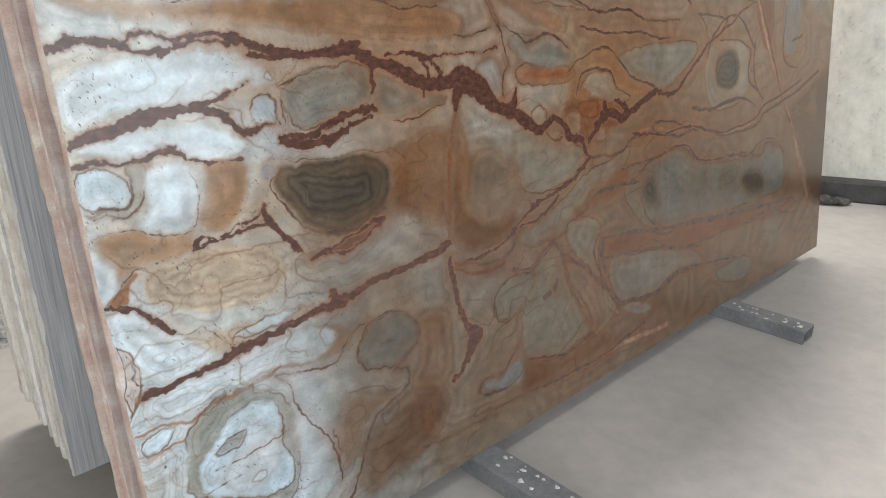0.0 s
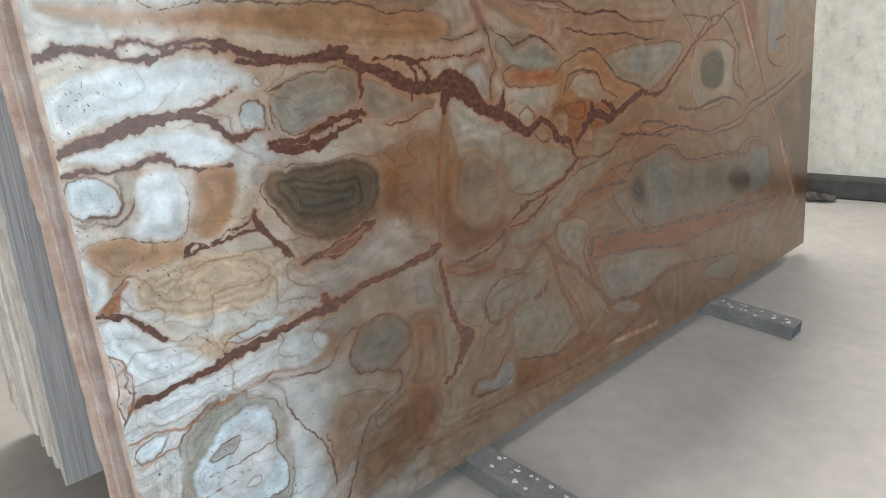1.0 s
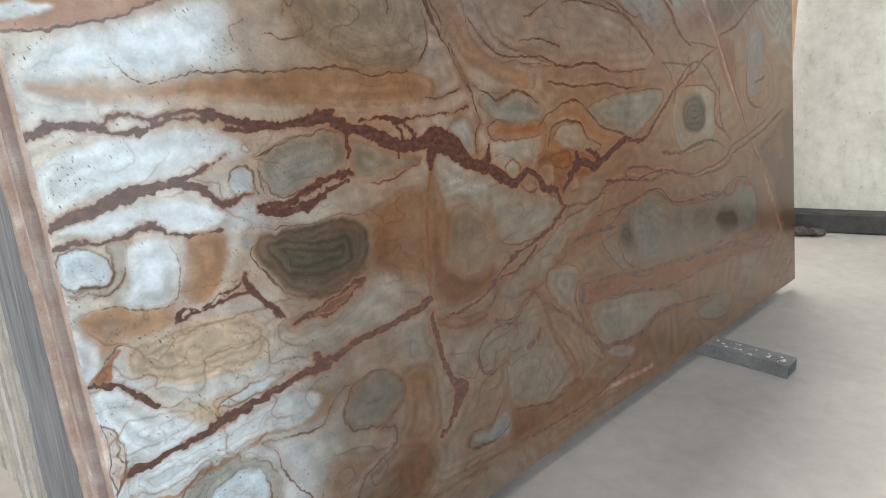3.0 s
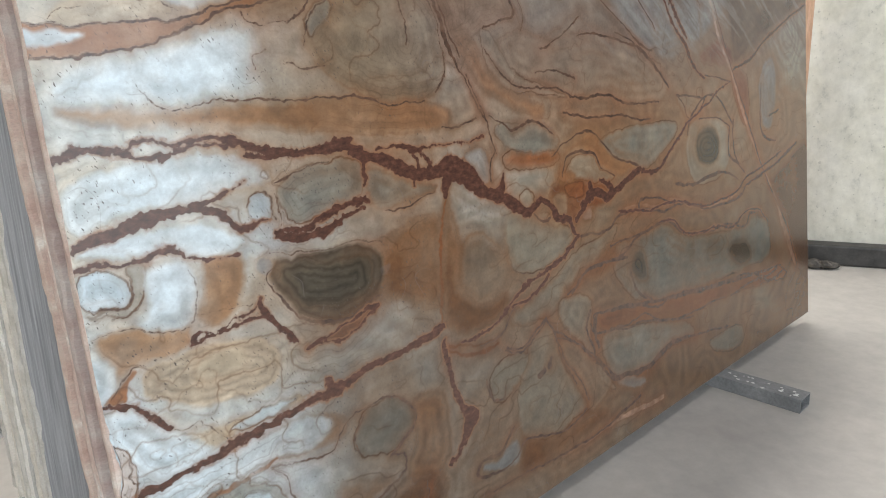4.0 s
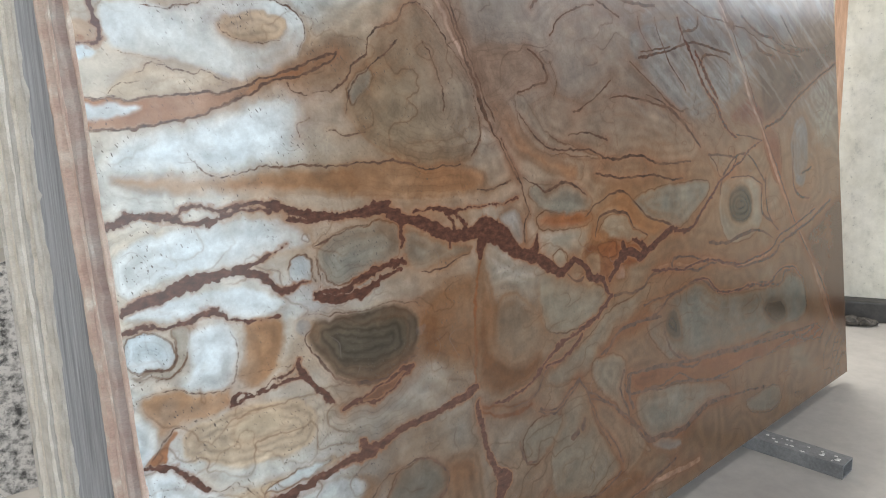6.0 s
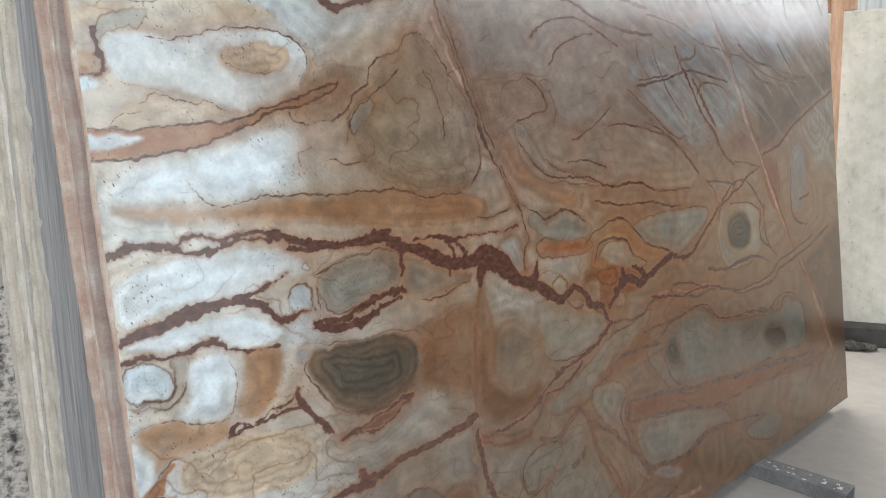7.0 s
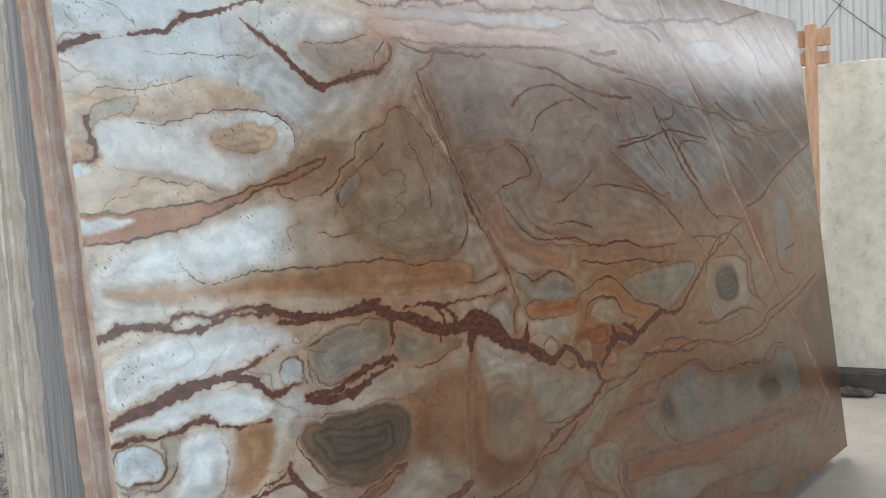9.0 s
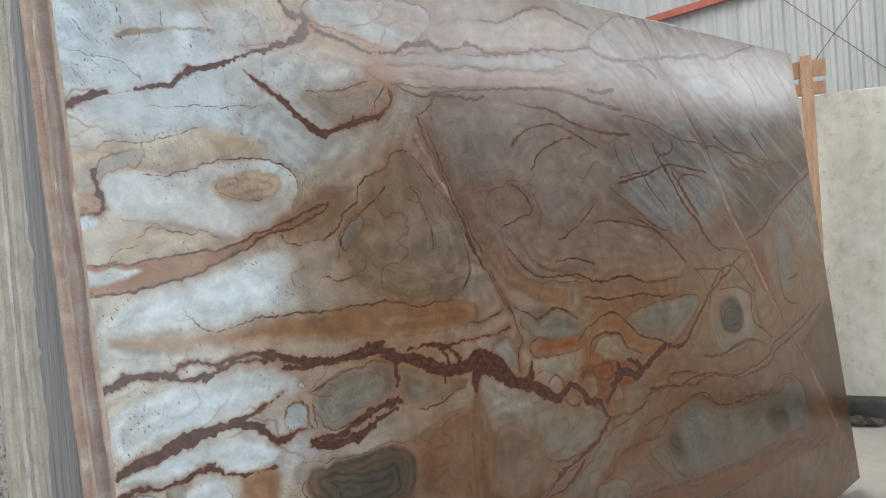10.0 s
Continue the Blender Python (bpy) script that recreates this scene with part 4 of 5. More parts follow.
vein([(30.5, 72.8, 4.9), (27.4, 72.6, 2.7), (22.7, 72, 2.1), (19.3, 71.9, 3.1), (17.3, 71.4, 3.6)], "vein")
vein([(17.6, 71.4, 2.6), (17.7, 72.6, 2), (19.5, 73, 1.5), (21.2, 71.8, 1.6)], "vein")
vein([(21.6, 72.6, 1.6), (25.2, 73.7, 2.1), (27.6, 73.9, 1.6), (30.8, 75.5, 1.1)], "vein")
vein([(39.5, 63.7, 5.2), (44.3, 65.1, 1.8), (51.8, 66.9, 3), (58.1, 67.9, 4.3)], "vein")
vein([(57.8, 67.8, 3.1), (52.8, 65.1, 1.8), (47.6, 62.6, 2.4), (44.2, 63.8, 1.8), (40, 63.6, 2.9)], "vein")
vein([(2.9, 48.5, 4.5), (7.8, 48.6, 6.1), (13, 49.1, 6.3), (18.5, 49.7, 7), (24.5, 51.3, 7.1), (30.5, 51.7, 6.8), (38.4, 53.2, 7), (42.5, 53, 10.7), (46.8, 53.6, 9.6), (52.8, 55, 8), (59, 55.5, 7.6), (67.3, 56.4, 7.1), (71.6, 56.8, 10.5), (75.6, 58, 6)], "vein")
vein([(42.9, 55.7, 8.2), (42.9, 54.2, 8.3), (42.1, 52.6, 4.7)], "vein")
vein([(75, 53.8, 6.1), (75.7, 48.3, 6.2), (76.4, 42.4, 6.3), (79.1, 35.9, 8.7), (81.8, 32.9, 20.6), (80.1, 30.4, 16.2), (77.9, 27.8, 8.8), (76.1, 25.4, 5.1), (73.7, 24, 4.4)], "vein")
vein([(0.6, 65.9, 2.3), (3, 65.1, 3.3), (5.5, 64, 3.8), (8.2, 60.5, 4.9), (10.7, 58, 5)], "vein")
vein([(130, 69.1, 4.8), (122, 64.4, 7.1), (114.3, 62.2, 4.6), (109.4, 61.3, 3.8), (102.6, 58.9, 3.7), (97.3, 55.4, 4.4), (92.7, 52.9, 2.9), (86.4, 52.1, 2.8), (80.4, 51.9, 2.1)], "vein")
vein([(115.4, 61.1, 4.6), (111.8, 58.1, 4.6), (105.3, 56.3, 3), (99.5, 55.9, 2.9)], "vein")
vein([(148.7, 78.8, 10.1), (156.6, 81.4, 10.4), (163.3, 84, 8.8)], "vein")
vein([(144.1, 77.5, 11.7), (148.7, 79.3, 11.8), (141.8, 82.9, 4.9)], "vein")
vein([(132.9, 77.7, 9.7), (137.2, 79.4, 13), (137, 82.8, 8.1)], "vein")
vein([(164.8, 83.1, 6.2), (173.1, 82, 6.3), (180.6, 86.2, 5.5), (188.5, 91.4, 4.7), (194.6, 95.3, 3.8), (207, 100.1, 2.9), (220.3, 106, 3), (227.1, 107.7, 2)], "vein")
vein([(119.9, 78.3, 6.2), (120.4, 75.7, 7.7), (125.8, 74.1, 6.3), (128, 70.8, 4.8), (129.9, 68.4, 5.6)], "vein")
vein([(0.5, 152.1, 3.8), (3.3, 153.3, 6.3), (5.4, 154.5, 7.3), (7, 154.8, 3.9)], "vein")
vein([(11.5, 155.7, 3), (14.7, 156.2, 4.6), (17.7, 156.7, 4.7), (21.7, 160, 4.8), (26.7, 161.2, 5), (31.6, 163.5, 2.8), (36.6, 165.1, 4.7), (41.8, 167.1, 6), (46.1, 169.2, 9.8), (48, 172.7, 5.6), (47.5, 174.2, 4.4)], "vein")
vein([(47.4, 173.4, 5), (44.3, 173.3, 4.9), (42.7, 175.8, 4.3)], "vein")
vein([(32.4, 161.3, 1.1), (34.5, 159.4, 4), (38.9, 155.9, 5.8), (43.4, 152.1, 5.9), (47.5, 149.1, 8.5), (52.6, 150.1, 5.6), (58.7, 151.9, 6.4), (63.5, 152.9, 4.6), (67.3, 156.6, 2.7), (67.1, 159.3, 2)], "vein")
vein([(48.5, 171.5, 1.9), (54.4, 169.7, 3.8), (58.7, 169.2, 4.6), (63, 167.6, 2.7), (69.4, 168, 2), (74.7, 170.2, 4.9), (81.1, 171.7, 6.5), (85.4, 170.2, 2.9), (95.4, 172.5, 3.1), (101.4, 171.6, 5.5), (110.1, 171.9, 4), (122.1, 174.1, 3.4), (135, 175.3, 2.7), (146.5, 177.7, 3.7)], "vein")
vein([(146.5, 177.7, 3.7), (154.5, 175, 4.7), (166.9, 175.1, 4), (180.9, 177.3, 3.1), (188.3, 178.7, 4.2), (207.9, 180.2, 5.6), (219, 182.7, 5.8), (226, 181.5, 4.7), (245, 186.1, 3.8), (264.6, 191.4, 2.7)], "vein")
vein([(3.2, 141.5, 1.9), (3.4, 137.8, 2.8), (3.9, 136.2, 2.8), (3, 134.5, 1.4), (-0.6, 134, 0.9)], "vein")
vein([(196, 123.3, 5.1), (190.2, 129.5, 6.1), (183.7, 138.4, 4)], "vein")
vein([(173.7, 148.7, 3.4), (176.3, 142.9, 3.5), (180.2, 138.4, 5.3), (188.5, 126.4, 4.5), (195.3, 120.9, 7.5), (199.6, 114.2, 4.7), (208, 110, 2.9)], "vein")
vein([(229.8, 112.1, 4.1), (244.3, 115.4, 5.3), (254.8, 120.9, 5.4), (271.2, 127.4, 4.5), (298.3, 136.8, 3.5)], "vein")
vein([(237.6, 68, 3.2), (250.4, 69.9, 4.5), (266.9, 73.2, 5.8), (277.4, 76.4, 7.1), (287.9, 79.4, 3.6)], "vein")
vein([(129.9, 68.4, 3.2), (135.9, 68.6, 3.3), (144.4, 67.6, 3.4), (149.2, 70.5, 4.3), (155.5, 71.8, 4.3), (166.8, 70.4, 3.6), (176.9, 68.1, 3.7), (190, 68.8, 2.9), (203.5, 64.7, 3), (216.3, 63.8, 4.1), (232.4, 64.4, 4.3), (237.6, 68, 3.2)], "brown")
vein([(161.9, 71.1, 2.7), (162.5, 74.2, 2.7), (173.9, 73.1, 2.7), (184.3, 69.1, 1.9)], "brown")
vein([(124.7, 86.6, 2.3), (126.9, 91.3, 2.3), (131.2, 92.7, 3.9), (140, 91.1, 3.3), (142.6, 86.8, 1.6), (149.2, 83.4, 1.7)], "brown")
vein([(120.5, 92.6, 1.5), (128.5, 96.5, 1.6), (139.3, 97.5, 2.4), (144.5, 93.2, 2.5), (152.7, 88, 2.5), (162.4, 85, 2.6)], "brown")
vein([(126.8, 103.8, 2.3), (134.4, 102.1, 3.2), (145.4, 101.2, 2.5), (154.2, 101.1, 2.5), (161.8, 99.4, 2.6), (171.5, 98.6, 2.7)], "brown")
vein([(97.3, 104.8, 1.4), (102.3, 102.6, 2.1), (105.8, 101.2, 2.9), (114, 102.5, 3.7), (119, 100.2, 2.3), (122.4, 98, 1.5)], "brown")
vein([(81.6, 103.2, 2), (87.3, 103.6, 3.3), (93.3, 104.8, 2.7)], "brown")
vein([(75.6, 51.7, 3.4), (81.9, 48.6, 4.2), (88.8, 47.5, 4.3), (93.8, 48.1, 3.6)], "orange")
vein([(76.7, 52.3, 2.7), (86.1, 49.9, 2.8), (92.2, 49.2, 3.6), (93.8, 48.4, 2.2)], "orange")
vein([(81.1, 88.3, 1.3), (78.3, 81.4, 3.3), (76.6, 71, 4), (76.2, 65.6, 4.7), (75.3, 59, 2.7)], "orange")
vein([(96.4, 89.4, 2.1), (96.3, 93.7, 2.1), (98.3, 96.3, 1.4)], "brown")
vein([(111.5, 78.5, 2.2), (114.7, 75.8, 3), (118, 76.1, 2.3)], "brown")
vein([(227.1, 107.7, 2), (208.1, 111, 1.9)], "brown")
vein([(188.1, 105.2, 2.8), (207.2, 102.5, 2.9), (196.6, 96.3, 1.9), (192.2, 102, 1.9), (188.1, 105.2, 1.9)], "brown")
vein([(225.6, 91.8, 3.1), (224.2, 81.5, 4.1), (232.2, 77.2, 4.2)], "brown")
vein([(185.1, 76.3, 3.8), (196.3, 74, 4.9), (206.6, 75.1, 6), (221.8, 75.1, 4.1), (231.6, 71, 2.1)], "brown")
vein([(202.5, 95.8, 1.9), (214.9, 95.5, 2), (225.6, 91.8, 2.1)], "brown")
vein([(253.5, 105.8, 2.2), (252.1, 89.4, 4.4), (257.9, 83.9, 4.5), (266.5, 82.1, 2.3)], "brown")
vein([(260.3, 92.7, 3.4), (269.7, 94.7, 3.4)], "brown")
vein([(202.1, 150.5, 4.6), (209.1, 141.6, 4.7), (215.1, 132.2, 7.8), (219.7, 122.4, 7.9), (227.5, 112.2, 6.1), (237.6, 94.9, 8.5), (250.9, 76.1, 6.7), (265.7, 58, 9.3), (276.9, 39.2, 16.9), (285.7, 26.1, 11.2)], "pink")
vein([(205.2, 150.7, 1.9), (212.9, 139.8, 1.9), (218.3, 130.3, 2), (230.4, 109, 2.1), (241.3, 92.5, 3.2), (250.9, 76.1, 3.3), (263.1, 60.7, 3.5), (275.1, 46.8, 3.6), (287, 25.8, 3.7)], "brown")
vein([(216.1, 151.4, 2.9), (228.5, 146.3, 4), (239.7, 144.8, 4.1), (251.4, 141.1, 4.2), (261.6, 141, 6.5), (272.4, 141.8, 4.4)], "dark")
vein([(247.6, 153.4, 3.1), (256.9, 145.6, 3.2), (262.7, 141.5, 2.2)], "dark")
vein([(226, 143.2, 3), (228.8, 140, 6), (241.4, 137.7, 4.1)], "dark")
vein([(152.4, 137, 1.6), (161.5, 138.4, 2.5), (168.5, 139.7, 1.7)], "dark")
vein([(161, 147.9, 1.6), (163.4, 141.5, 1.7), (168.7, 133.3, 1.7), (176.2, 126.5, 1.8)], "dark")
vein([(152.2, 147.3, 1.6), (153.1, 142.6, 1.6), (158.4, 138, 1.6)], "dark")
vein([(174.5, 141.1, 2.6), (176.4, 143.8, 2.6), (185.2, 145.9, 3.5), (186.3, 149.5, 2.7)], "dark")
vein([(185.6, 133.6, 2.7), (189.6, 137.6, 3.6), (200.7, 136.7, 1.9), (206.3, 134, 1.9)], "dark")
vein([(153.9, 124.9, 1.6), (161.3, 123.1, 1.7), (168.8, 118.8, 2.6), (176.5, 113.2, 1.8)], "brown")
vein([(146.4, 134.5, 1.6), (157.3, 128.2, 1.7), (167.4, 121.4, 2.6), (173.8, 119.5, 2.6)], "brown")
vein([(48, 122.7, 1.2), (50.6, 128.4, 1.8), (55.6, 132.1, 1.8), (62.5, 137, 1.9)], "brown")
vein([(40.5, 126, 1.1), (45.2, 126.4, 2.3), (49, 129.1, 3), (51.3, 132.3, 3), (54.4, 133.8, 3.1), (55.3, 136.6, 2.5), (58, 139.4, 3.1), (63.2, 141.1, 3.2), (65.1, 144.4, 2), (68.9, 145.6, 1.3)], "brown")
vein([(68.9, 145.6, 1.3), (73.2, 142, 2), (78.5, 135, 2.1), (81.8, 130.7, 1.4), (83.9, 123.3, 1.4), (84.2, 115.8, 2.1), (80.8, 111.8, 2.7)], "brown")
vein([(69.5, 137.5, 2), (72.6, 131.5, 2), (73.8, 125.5, 2.6), (73.4, 122.2, 2)], "brown")
vein([(74.7, 153.4, 3.4), (76.1, 148.1, 2.7), (79, 142, 2.8), (81.9, 133.7, 3.5), (84.3, 127.4, 5.6), (85.9, 122.5, 6.9), (88.1, 117.8, 3.5), (91.8, 112.1, 2.1), (95.3, 104.5, 2.8)], "brown")
vein([(77.4, 149.4, 2.8), (80.5, 140.6, 2.8), (82.9, 134.4, 2.8), (86, 126.6, 2.8), (89.4, 119.4, 2.8)], "brown")
vein([(73.8, 148.7, 4.1), (77.1, 141.3, 4.1), (81.1, 134.5, 4.1)], "pink")
vein([(91.1, 115.3, 2.1), (94.2, 109, 2.1), (96.6, 102.9, 2.8), (98.9, 96.1, 2.1)], "brown")
vein([(69.6, 160.4, 2), (72.7, 159, 2.7), (79.5, 158.6, 4.2), (86.9, 159.1, 4.4), (92.6, 158.4, 4.5), (97.8, 159.5, 3)], "brown")
vein([(79.6, 159.3, 2.1), (97.2, 161.5, 3), (119.5, 162.8, 4.1), (132, 162.8, 5.2), (145, 160.5, 4.5), (159.2, 158.4, 2.8)], "brown")
vein([(109.3, 158.3, 1.6), (123, 156.8, 4.2), (132.4, 153.9, 4.3), (145.4, 151.2, 4.5), (161.1, 151.4, 2.8)], "brown")
vein([(75.1, 154.1, 2.1), (79.6, 157, 2.8), (81.4, 159.2, 2.1)], "brown")
vein([(33.2, 166.2, 1.2), (31.9, 165.5, 2.3), (39.4, 167.2, 1.8)], "brown")
vein([(103.4, 136.6, 2.3), (107.2, 134, 3.1), (109.7, 129.9, 4.6), (107.4, 127.9, 3), (98.3, 126.1, 2.2)], "brown")
vein([(111.6, 133.4, 1.6), (113.5, 128.7, 2.3), (111.9, 124.9, 1.5)], "brown")
vein([(97.9, 121.5, 1.5), (103.9, 114.3, 2.2), (112.2, 110.9, 2.3), (124.3, 110.4, 2.4), (134, 107, 3.3), (145.5, 107.7, 3.4), (159.9, 103.9, 2.7), (176.8, 103.7, 1.9)], "brown")
vein([(183.4, 107.5, 1.9), (179.1, 111.4, 3.8), (167.8, 120.1, 2.8), (161.7, 121.6, 2.8), (144.2, 124.5, 2.6), (135.5, 123.7, 1.7)], "brown")
vein([(121.9, 121.4, 1.6), (130.6, 125.3, 2.5), (136.9, 129.1, 1.7)], "brown")
vein([(119.3, 120.5, 1.6), (123.3, 121.8, 2.4)], "brown")
vein([(116.7, 114.8, 1.6), (125.4, 114.8, 2.4), (132.8, 112.9, 2.5)], "brown")
vein([(15.2, 115.4, 1), (17.1, 113.1, 2), (19.8, 111.8, 1.5), (24.2, 112.6, 2.1), (33.5, 113, 2.2), (40.9, 112.4, 2.2), (46.2, 112.1, 2.3), (59.3, 112.2, 3.7), (66.8, 109.9, 2.5), (77.1, 110.1, 2)], "brown")
vein([(2.8, 145.1, 0.9), (6.9, 146.7, 1.9), (12.4, 146.4, 1.5), (16.5, 147.5, 1.5), (21.9, 149.5, 1.6)], "brown")
vein([(10.7, 140.5, 1.5), (11.9, 140.5, 2), (20.8, 141.7, 2.1), (26.4, 143.3, 2.2), (32.2, 143.5, 2.2), (36.8, 142.6, 2.8), (40.2, 140.2, 2.3), (40.7, 137.1, 1.7), (38.5, 133.2, 1.1)], "brown")
vein([(24, 138.1, 2.1), (25.4, 136.5, 1.6), (29.8, 135.2, 1.6), (35.2, 136.1, 1.1)], "brown")
vein([(24, 138.1, 2.1), (25.9, 139.7, 1.6), (30.6, 140.7, 1.7), (35.8, 139.8, 1.7), (36.7, 138, 1.1)], "ring")
vein([(8.5, 130, 1.4), (11.7, 131.6, 2), (14.2, 130.4, 3), (18.2, 129.9, 2.5), (19.8, 130.5, 1.5), (24.2, 128.1, 1.6)], "brown")
vein([(6.2, 133.4, 1), (9.8, 132.9, 1), (12.7, 132, 1.5)], "brown")
vein([(-0.3, 125.8, 1.8), (4.4, 126.2, 1.9), (8.8, 125.6, 2.4), (18.7, 126.4, 3), (24.1, 126.9, 3.1), (29.9, 128.3, 3.8), (38.8, 131.4, 4), (44.4, 133.7, 3.5), (47.6, 134.3, 3)], "brown")
vein([(47.5, 134, 3), (41.2, 130.5, 3.4), (33.5, 128.6, 3.3), (26.1, 125.3, 4.2), (20.4, 123.8, 3.6), (13.1, 121.6, 3.9), (5.5, 120.8, 3.3), (-0.7, 120.7, 2.3)], "brown")
vein([(3.6, 126.7, 0.9), (5.1, 128.2, 1.4), (9.3, 128.8, 1.4)], "brown")
vein([(35.8, 128.3, 2.2), (36.8, 126.5, 2.2), (39.8, 125.7, 1.1)], "dark")
vein([(36.1, 117.7, 1.7), (36.8, 119.9, 1.7), (39.8, 121.8, 1.1)], "brown")
vein([(43.3, 119.1, 1.1), (47.2, 118.1, 2.3), (52.2, 118.7, 2.4)], "brown")
vein([(-1, 152.2, 0.9), (11.8, 155.8, 1)], "brown")
vein([(12.3, 152.9, 1), (22.4, 153.2, 1.6), (27.9, 153.5, 1.7), (34.9, 154, 1.1)], "brown")
vein([(2.1, 167.9, 1.5), (3.6, 166.2, 2), (5.4, 163.6, 1)], "dark")
vein([(3.6, 155.7, 1), (1.4, 158.4, 1)], "dark")
vein([(9.7, 165.1, 4.1), (15, 166.2, 5.2), (19.1, 167.2, 3.2), (27.1, 167.7, 2.8)], "taupe")
vein([(9.9, 170.5, 1), (10.8, 167.2, 2)], "dark")
vein([(17.5, 170.7, 1.6), (17.9, 167.6, 2.1)], "dark")
vein([(24.1, 173.2, 1.1), (27.7, 167.8, 1.7)], "dark")
vein([(1.7, 161.3, 1), (8.7, 161, 1.5), (12.1, 158.3, 1.5), (12.8, 156.4, 1)], "dark")
vein([(45.5, 157.5, 1.8), (55.4, 158.4, 2.5), (61.8, 160.9, 2)], "brown")
vein([(66.3, 160.2, 2.7), (62.2, 154.8, 2)], "dark")
vein([(101, 179.8, 2.4), (107.9, 180, 3.2), (116, 183.4, 3.3), (122.5, 186.2, 4.3), (128.9, 187.4, 3.5), (137.5, 185.5, 3.6), (147.9, 183.1, 2.8)], "brown")
vein([(179.7, 191.3, 3.1), (183.3, 186, 4.2), (186.8, 179.5, 4.2)], "brown")
vein([(184.5, 177.9, 3.1), (188.4, 172.7, 3.2)], "dark")
vein([(166.5, 173.7, 3.9), (176.5, 174.1, 4.1), (182.6, 171.3, 5.2)], "brown")
vein([(195.2, 164.3, 5.3), (202.2, 155.5, 7.6), (209.7, 147.4, 7.7)], "brown")
vein([(192.3, 167.1, 4.2), (198.3, 159.4, 5.4), (206.3, 149.4, 6.5)], "pink")
vein([(238.7, 181.3, 3.7), (252.9, 173.3, 5.1), (257.3, 164.3, 3.8)], "dark")
vein([(275.7, 184.8, 2.7), (286.5, 175.7, 4.2), (292.7, 168.5, 2.8)], "dark")
vein([(143, 163.9, 4.5), (148.6, 163.4, 5.5), (156.3, 164.7, 6.6)], "dark")
vein([(144.9, 62.7, 2.5), (160, 63.5, 2.6), (176.5, 64.5, 3.6), (181.9, 63.1, 4.6), (189.8, 57.9, 5.8), (203.2, 56, 5), (220.1, 55.7, 5.2), (236.6, 52, 4.4), (241.5, 56.4, 4.4), (251.1, 55.6, 3.4), (257.6, 49.7, 3.5)], "brown")
vein([(134.5, 43.3, 2.6), (137.3, 44.3, 3.4), (156.8, 41.2, 3.7), (177.2, 38.3, 4.9), (213, 34.2, 5.4), (251.6, 30.4, 4.8), (268, 29.3, 3.8)], "brown")
vein([(135.8, 38.4, 3.5), (153.6, 34.8, 2.8), (160.1, 35, 2.8), (184.8, 29.5, 3.1), (217.8, 28.6, 2.2)], "brown")
vein([(136.5, 44.5, 2.6), (134.7, 38.9, 4.3), (136.2, 34.1, 5.3)], "brown")
vein([(134.1, 29.4, 2.6), (139.8, 25.9, 3.6), (143.6, 22, 6.5), (153.6, 19.8, 7.6), (163.5, 18.7, 5.9), (172.2, 21.7, 4), (183.2, 22.4, 4.1), (195, 19.8, 3.2)], "brown")
vein([(112.8, 48.7, 2.3), (106.7, 44.8, 2.3), (102, 42.9, 3.1), (95.6, 45.5, 2.2)], "brown")
vein([(112.8, 48.7, 2.3), (116.4, 43.7, 3.2), (117.6, 37.3, 1.6), (124.3, 26.3, 1.7)], "brown")
vein([(117.3, 42.4, 1.6), (126.2, 37.8, 2.5), (133.3, 30.6, 2.6)], "brown")
vein([(128.1, 17.4, 2.7), (118.5, 14.4, 2.6), (106.1, 17.6, 3.3), (100.3, 18.5, 3.3), (94.7, 14.7, 3.2), (87.7, 14.6, 3.9), (81.6, 16.5, 6.2), (83.6, 19.8, 4.6), (89.8, 19.3, 4.7), (93.7, 21.6, 4), (96.8, 23.9, 2.4)], "brown")
vein([(47.4, 37.3, 2.5), (47.3, 42, 2.5), (50, 45.3, 1.9)], "brown")
vein([(50.1, 46.6, 1.9), (57.9, 46.8, 3.2), (63.1, 42.5, 2.7), (64.3, 38.7, 3.4), (60.1, 35.5, 3.4), (57.1, 33.9, 5.3)], "brown")
vein([(27.8, 42.8, 2.3), (32.7, 41.8, 2.4), (36.5, 40.8, 3), (42, 40.7, 2.5), (44.8, 45.2, 1.8), (50.2, 46.7, 2.5)], "brown")
vein([(56.2, 33.2, 6), (59.3, 32, 3.4), (59.5, 28.4, 4.1), (55.3, 26.4, 3.4), (50.2, 24.3, 4), (47.4, 20.9, 4.7), (45.2, 16.3, 5.4), (43.1, 11.6, 4.7), (40.8, 8.3, 5.4)], "brown")
vein([(27.8, 42.5, 2.3), (30.2, 39.7, 2.9), (30.6, 35.7, 3.6), (33.6, 30.5, 3.7), (37.5, 24.7, 3.2), (38.9, 19.2, 4.5), (39.1, 13.5, 3.3)], "brown")
vein([(38.5, 26.4, 1.3), (40.1, 19.9, 2)], "brown")
vein([(0.7, 42.3, 2.5), (5.5, 42.1, 3.1), (10.4, 41.1, 3.7), (15, 42.4, 3.8), (20.7, 42.9, 3.9), (25.4, 43.2, 3.4), (29.3, 44.2, 2.9)], "orange")
vein([(0.2, 37.1, 2.6), (3.6, 37, 2.6), (6.7, 37.8, 2.6), (8.8, 38.1, 1.6)], "orange")
vein([(12.8, 29.5, 1.7), (18.3, 29.4, 2.9), (23.3, 30.2, 2.9), (29, 30.6, 1.8)], "dark")
vein([(9.9, 25.3, 1.7), (14.2, 25.9, 1.7), (17.8, 26.3, 1.2)], "dark")
vein([(0.4, 45.1, 1.5), (2.3, 48, 1.5), (3.7, 53.2, 1.5)], "dark")
